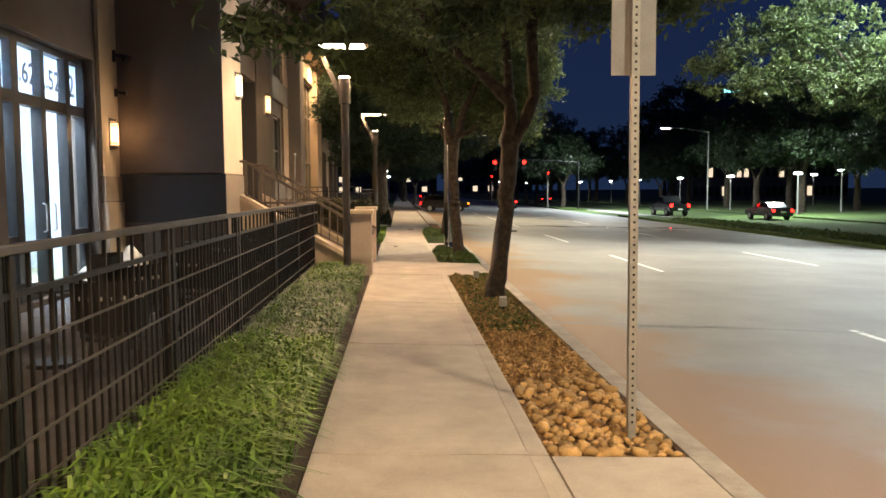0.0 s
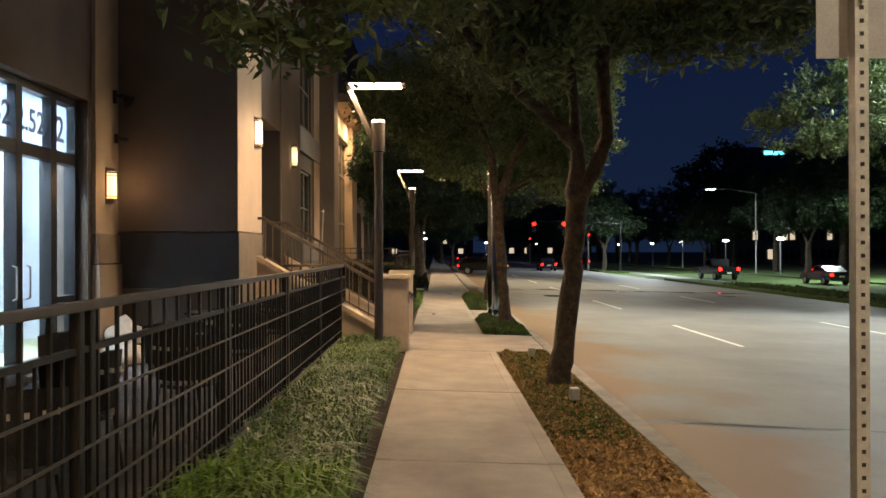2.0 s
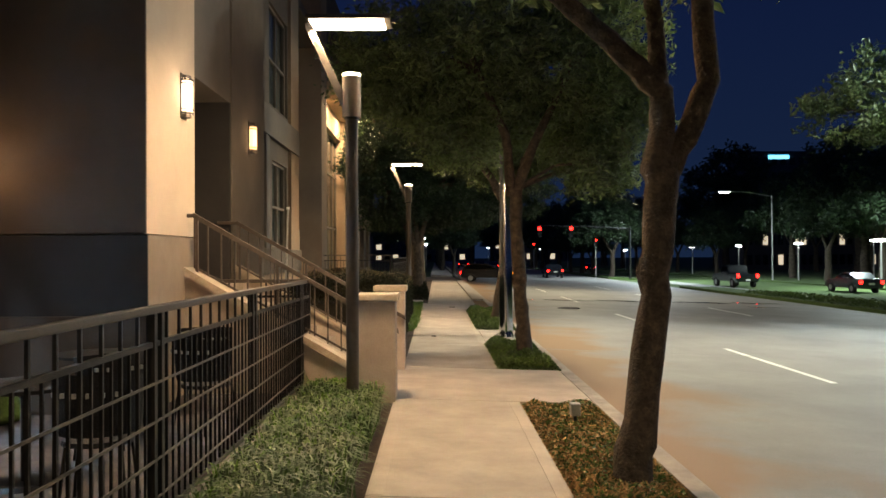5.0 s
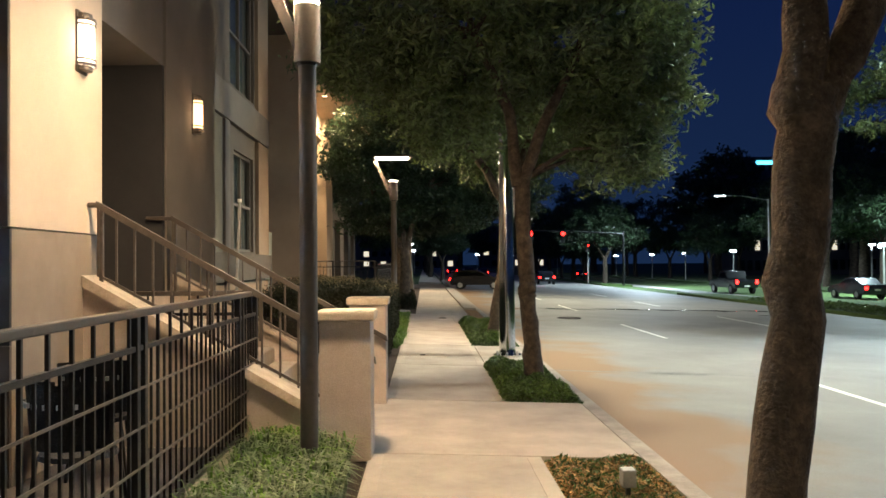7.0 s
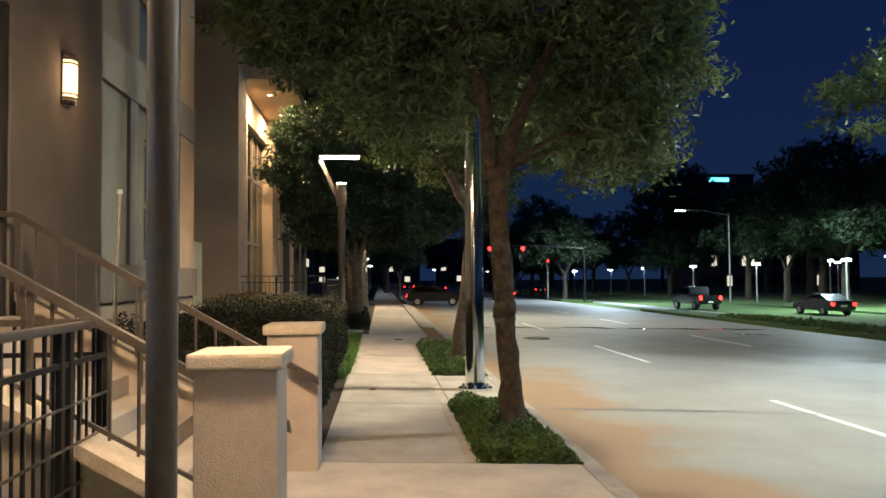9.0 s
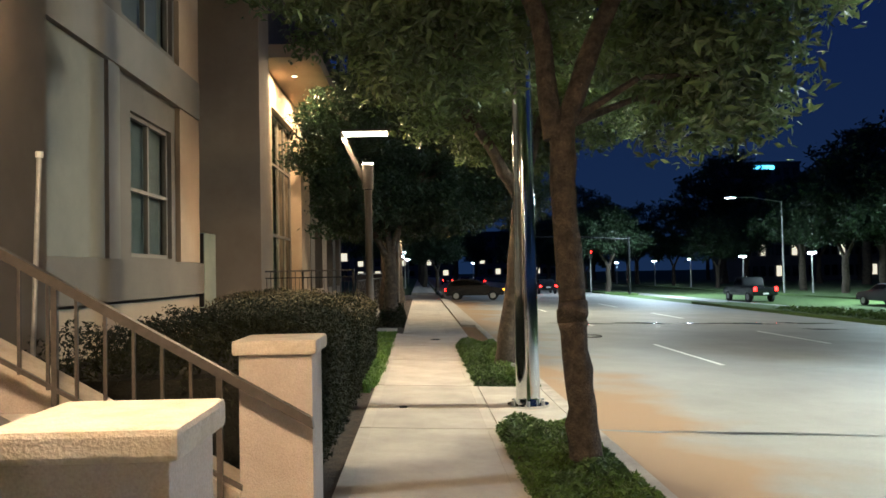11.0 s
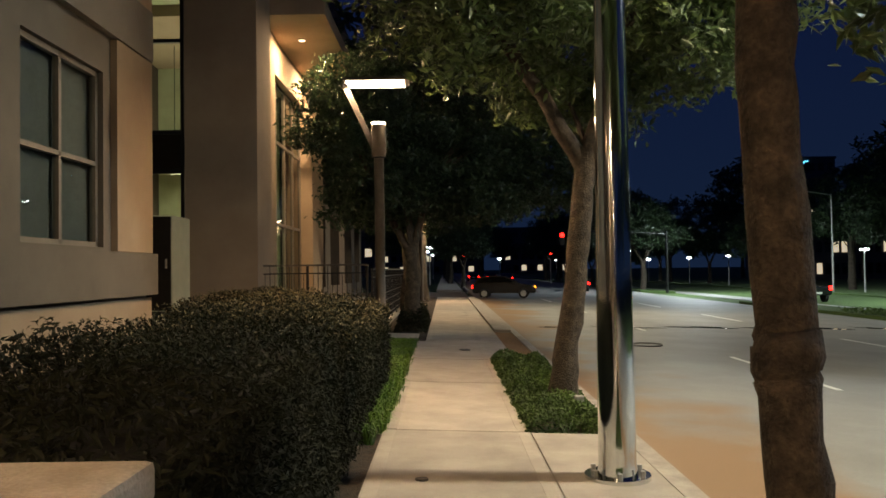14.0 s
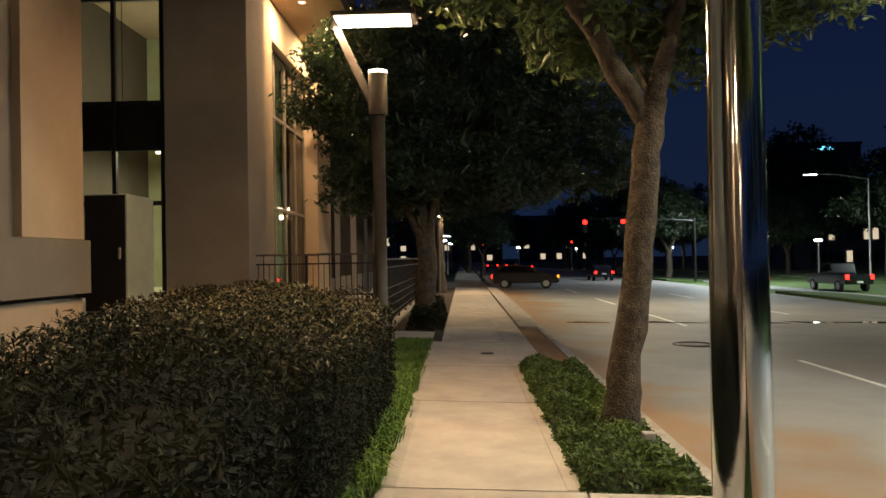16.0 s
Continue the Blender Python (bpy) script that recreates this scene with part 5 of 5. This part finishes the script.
def rocks():
    """River stones in the tree bed: the nearest as single stones, the rest as one mesh."""
    rng = random.Random(8)
    bed = tagged(new("rock_bed"), "ochre river rocks round the sign post", "rocks", kind="structure")
    shapes = []
    for k in range(5):
        bm = bmesh.new()
        bmesh.ops.create_icosphere(bm, subdivisions=1, radius=1)
        for v in bm.verts:
            v.co *= 1 + 0.28 * noise.noise(v.co * 1.3 + Vector((k * 4.7, 0, 0)))
            v.co.z *= 0.65
        me = bpy.data.meshes.new("rock")
        bm.to_mesh(me)
        bm.free()
        me.materials.append(M_ROCK)
        for p in me.polygons:
            p.use_smooth = True
        shapes.append(me)
    for i in range(290):
        x, y = rng.uniform(1.31, 2.16), 8.1 + rng.random() ** 1.4 * 3.2
        s = rng.uniform(0.03, 0.07)
        o = new("rock", rng.choice(shapes))
        o.parent = bed
        o.matrix_basis = pose(x, y, gz(x) - 0.02 + rng.uniform(0, 0.035), rng.uniform(-25, 25), rng.uniform(-25, 25), rng.uniform(0, 360)) @ Matrix.Diagonal((s, s * rng.uniform(0.7, 1), s, 1))
    base = shapes[0]
    vs = np.array([v.co for v in base.vertices])
    fs = [tuple(p.vertices) for p in base.polygons]
    allv, allf = [], []
    for i in range(700):
        x, y = rng.uniform(1.29, 2.18), 8.08 + rng.random() ** 1.2 * 4.6
        s = rng.uniform(0.012, 0.035)
        a = rng.uniform(0, 6.28)
        rot = np.array([[math.cos(a), -math.sin(a), 0], [math.sin(a), math.cos(a), 0], [0, 0, 1]])
        k = len(allv) * len(vs)
        allv.append(vs @ rot.T * s + np.array([x, y, gz(x) - 0.02]))
        allf += [tuple(j + k for j in f) for f in fs]
    me = bpy.data.meshes.new("pebbles")
    me.from_pydata(np.concatenate(allv).tolist(), [], allf)
    me.materials.append(M_ROCKI)
    ob = new("pebbles", me)
    ob.parent = bed
    tagged(ob, "small ochre pebbles", kind="stuff")


rocks()


# ---------- vehicles and distance ----------
def car(name, x, y, rz, kind, paint, label, z=None):
    th = tagged(empty(name, x, y, gz(x) - ROAD_DROP if z is None else z, rz), label, "car", "cars")
    if kind == "pickup":
        body = [(-2.7, 0.5), (-2.75, 0.95), (-2.7, 1.12), (-0.75, 1.12), (-0.7, 1.2), (1.0, 1.2), (2.5, 1.1), (2.7, 0.95), (2.75, 0.5)]
        cab = [(-0.75, 1.2), (-0.55, 1.85), (0.5, 1.9), (1.15, 1.2)]
        hw, wx, wr = 0.95, (-1.75, 1.75), 0.4
    elif kind == "hatch":
        body = [(-2.05, 0.35), (-2.12, 0.7), (-2.05, 0.98), (1.0, 0.98), (1.9, 0.82), (2.1, 0.65), (2.1, 0.35)]
        cab = [(-2.0, 0.98), (-1.7, 1.42), (-0.9, 1.52), (0.1, 1.48), (1.05, 0.98)]
        hw, wx, wr = 0.88, (-1.3, 1.3), 0.33
    else:
        body = [(-2.3, 0.35), (-2.38, 0.7), (-2.3, 1.0), (-1.4, 1.03), (1.0, 0.98), (2.1, 0.85), (2.3, 0.65), (2.3, 0.35)]
        cab = [(-1.7, 1.02), (-1.0, 1.42), (0.1, 1.45), (1.05, 0.98)]
        hw, wx, wr = 0.9, (-1.4, 1.4), 0.33
    bm = prism(body, -hw, hw)
    bmesh.ops.bevel(bm, geom=bm.edges[:], offset=0.06, segments=2, affect="EDGES")
    part("body", bm, paint, th, smooth=False)
    bm = prism(cab, -hw + 0.12, hw - 0.12)
    bmesh.ops.bevel(bm, geom=bm.edges[:], offset=0.05, segments=2, affect="EDGES")
    part("cabin", bm, paint, th)
    for s in (-1, 1):
        cx = sum(a for a, b in cab) / len(cab)
        cz = 1.22 if kind != "pickup" else 1.5
        win = [(cx + (a - cx) * 0.82, cz + (b - cz) * 0.72) for a, b in cab]
        part("side_window", prism(win, s * (hw - 0.115) - 0.008, s * (hw - 0.115) + 0.008), M_DGLASS, th, "dark side window")
        for w in wx:
            wt = tb([(w, s * (hw - 0.2), wr), (w, s * (hw + 0.02), wr)], wr, 20)
            tyre = part("tyre", wt, M_TYRE, th)
            part("rim", tb([(w, s * (hw + 0.02), wr), (w, s * (hw + 0.03), wr)], wr * 0.6, 14), M_GALV, tyre)
        rear = min(a for a, b in body)
        front = max(a for a, b in body)
        zl = 0.95 if kind == "pickup" else 0.78
        part("tail_light", bx(rear - 0.01, rear + 0.06, s * hw - s * 0.25 if s > 0 else -hw + 0.03, s * hw - s * 0.03 if s > 0 else -hw + 0.25, zl - 0.1, zl + 0.1 + (0.1 if kind == "pickup" else 0), 0.01), M_RED_L, th, "lit red tail light")
        part("headlight", bx(front - 0.12, front - 0.02, s * hw - s * 0.35 if s > 0 else -hw + 0.08, s * hw - s * 0.08 if s > 0 else -hw + 0.35, zl - 0.12, zl + 0.02, 0.01), M_GALV if kind != "hatch" else M_AMBER_L, th, "headlight" if kind != "hatch" else "amber lit front lamp")
    part("number_plate", bx(min(a for a, b in body) - 0.02, min(a for a, b in body) + 0.01, -0.2, 0.2, 0.6, 0.72), M_PAINT, th, "pale number plate")
    return th


car("pickup_truck", 26.0, 78.0, 92, "pickup", M_CARBLACK, "black pickup with lit red tail lights driving away")
car("sedan_car", 30.5, 67.0, 92, "sedan", M_CARBLUE, "dark grey sedan with lit tail lights on the far carriageway")
car("hatchback_car", 4.4, 74.0, -8, "hatch", M_CARBLACK, "black hatchback with amber lamp turning at the crossing", gz(5) - ROAD_DROP)
for x, y, rz in ((5.0, 150, 90), (8.6, 163, 90), (9.5, 140, 90), (27, 150, 92)):
    car("sedan_car", x, y, rz, "sedan", M_CARBLACK, "far dark car with red tail lights waiting at the junction")


def far_lamp(x, y, h, material, arm=0.0, label="far street lamp with a bright white head"):
    th = tagged(empty("street_lamp", x, y, gz(x)), label, "street lamp", "far street lamps")
    part("pole", tb([(0, 0, 0), (0, 0, h)], [0.09, 0.06], 8), M_GALV, th)
    if arm:
        part("arm", tb([(0, 0, h - 0.1), (arm * 0.5, 0, h + 0.35), (arm, 0, h + 0.45)], [0.05, 0.045, 0.04], 6), M_GALV, th)
        part("head", bx(min(arm, arm * 0.8), max(arm, arm * 0.8), -0.16, 0.16, h + 0.36, h + 0.5, 0.03), M_GALV, th)
        part("lens", bx(min(arm, arm * 0.8) + 0.05, max(arm, arm * 0.8) - 0.05, -0.12, 0.12, h + 0.33, h + 0.36), material, th)
    else:
        part("head", bx(-0.3, 0.3, -0.15, 0.15, h, h + 0.08, 0.02), M_GALV, th)
        part("lens", bx(-0.3, 0.3, -0.2, 0.2, h - 0.14, h), material, th)


far_lamp(35.2, 92.0, 8.8, M_WHITE_L, -5.5, "tall far street light with a long arm")
for x, y, h in ((36.5, 74, 3.8), (37, 90, 3.8), (37, 106, 3.8), (36.5, 122, 3.8), (37, 140, 3.8), (36, 160, 3.8), (30, 190, 4), (22, 175, 4), (48, 96, 4.2), (56, 108, 4.2), (44, 80, 4.2), (12, 190, 4.2), (-1.5, 150, 4.0), (-2, 125, 4.0), (-1.2, 105, 4.0)):
    far_lamp(x, y, h, M_WHITE_L)
for x, y in ((19.0, 103.0), (16.0, 138.0), (4.0, 170.0)):
    th = tagged(empty("traffic_light", x, y, gz(x) - 0.1), "traffic light on a pole showing red", "traffic light", "traffic lights")
    part("pole", tb([(0, 0, 0), (0, 0, 4.6)], 0.08, 8), M_GALV, th)
    part("housing", bx(-0.2, 0.2, -0.15, 0.15, 3.6, 4.6, 0.03), M_FRAME, th)
    part("lens", tb([(0, -0.17, 4.4), (0, -0.15, 4.4)], 0.14, 14), M_RED_L, th, "lit red lens")
    part("lens", tb([(0, -0.17, 4.1), (0, -0.15, 4.1)], 0.11, 14), M_FRAME, th, "dark lens")


def mast_signal(x, y, reach):
    """Mast arm with two hanging signal heads over the carriageway."""
    th = tagged(empty("traffic_light", x, y, gz(x)), "traffic light on a long mast arm showing red", "traffic light", "traffic lights")
    part("pole", tb([(0, 0, 0), (0, 0, 5.6)], [0.14, 0.1], 10), M_FRAME, th)
    part("mast_arm", tb([(0, 0, 5.3), (-reach * 0.5, 0, 5.6), (-reach, 0, 5.7)], [0.09, 0.07, 0.05], 8), M_FRAME, th)
    for hx in (-reach + 0.3, -reach + 3.6):
        head = part("signal_head", bx(hx - 0.2, hx + 0.2, -0.14, 0.14, 4.45, 5.6, 0.03), M_FRAME, th)
        part("lens", tb([(hx, -0.19, 5.36), (hx, -0.14, 5.36)], 0.2, 14), M_RED_L, head, "lit red lens")
        for lz in (5.02, 4.68):
            part("lens", tb([(hx, -0.17, lz), (hx, -0.14, lz)], 0.13, 14), M_FRAME, head, "dark lens")


mast_signal(20.6, 93.0, 9.8)
car("sedan_car", 13.0, 97.0, 90, "sedan", M_CARBLACK, "dark car with bright red tail lights waiting at the signal")

stake = tagged(empty("garden_pole", -2.12, 21.95, 0.0), "slim pale metal pole leaning beside the steps", "pole")
part("shaft", tb([(-0.06, 0, 0), (0.03, 0, 2.5)], 0.018, 8), M_GALV, stake)
part("cap", tb([(0.03, 0, 2.5), (0.031, 0, 2.54)], 0.026, 8), M_PAINT, stake, "pale end cap")


def tower(x, y, w, d, h, rows, cols, lit, seed, label, top=None):
    th = tagged(empty("office_tower", x, y, -0.8), label, "building", "far buildings")
    part("wall", bx(-w / 2, w / 2, 0, d, 0, h), M_TOWER, th)
    part("roof", bx(-w / 2 - 0.5, w / 2 + 0.5, -0.5, d + 0.5, h, h + 1.0), M_TOWER, th)
    rng = random.Random(seed)
    for r in range(rows):
        for c in range(cols):
            m = M_WIN_L if rng.random() < lit else M_DGLASS
            px = -w / 2 + w * (c + 0.2) / cols
            pz = h * (r + 0.25) / rows
            part("window", bx(px, px + w * 0.6 / cols, -0.15, 0.0, pz, pz + h * 0.5 / rows), m, th)
    if top:
        part("sign", bx(-w * 0.14, w * 0.14, -0.4, -0.1, h - 2.5, h - 0.8), top, th, "glowing roof sign")


tower(160, 380, 34, 20, 50, 7, 8, 0.12, 2, "distant apartment tower with a lit blue roof sign", M_BLUE_L)
tower(-42, 330, 30, 24, 62, 10, 7, 0.15, 4, "dark tower with cyan lights behind the trees", M_BLUE_L)
tower(70, 150, 30, 14, 7, 2, 22, 0.25, 6, "low lit building beyond the far lawn")
tower(100, 110, 24, 14, 7, 2, 20, 0.25, 7, "low lit building beyond the far lawn")
tower(-10, 420, 60, 20, 26, 5, 14, 0.2, 8, "far street block closing the road")
tower(50, 420, 40, 20, 22, 4, 10, 0.2, 9, "far street block closing the road")
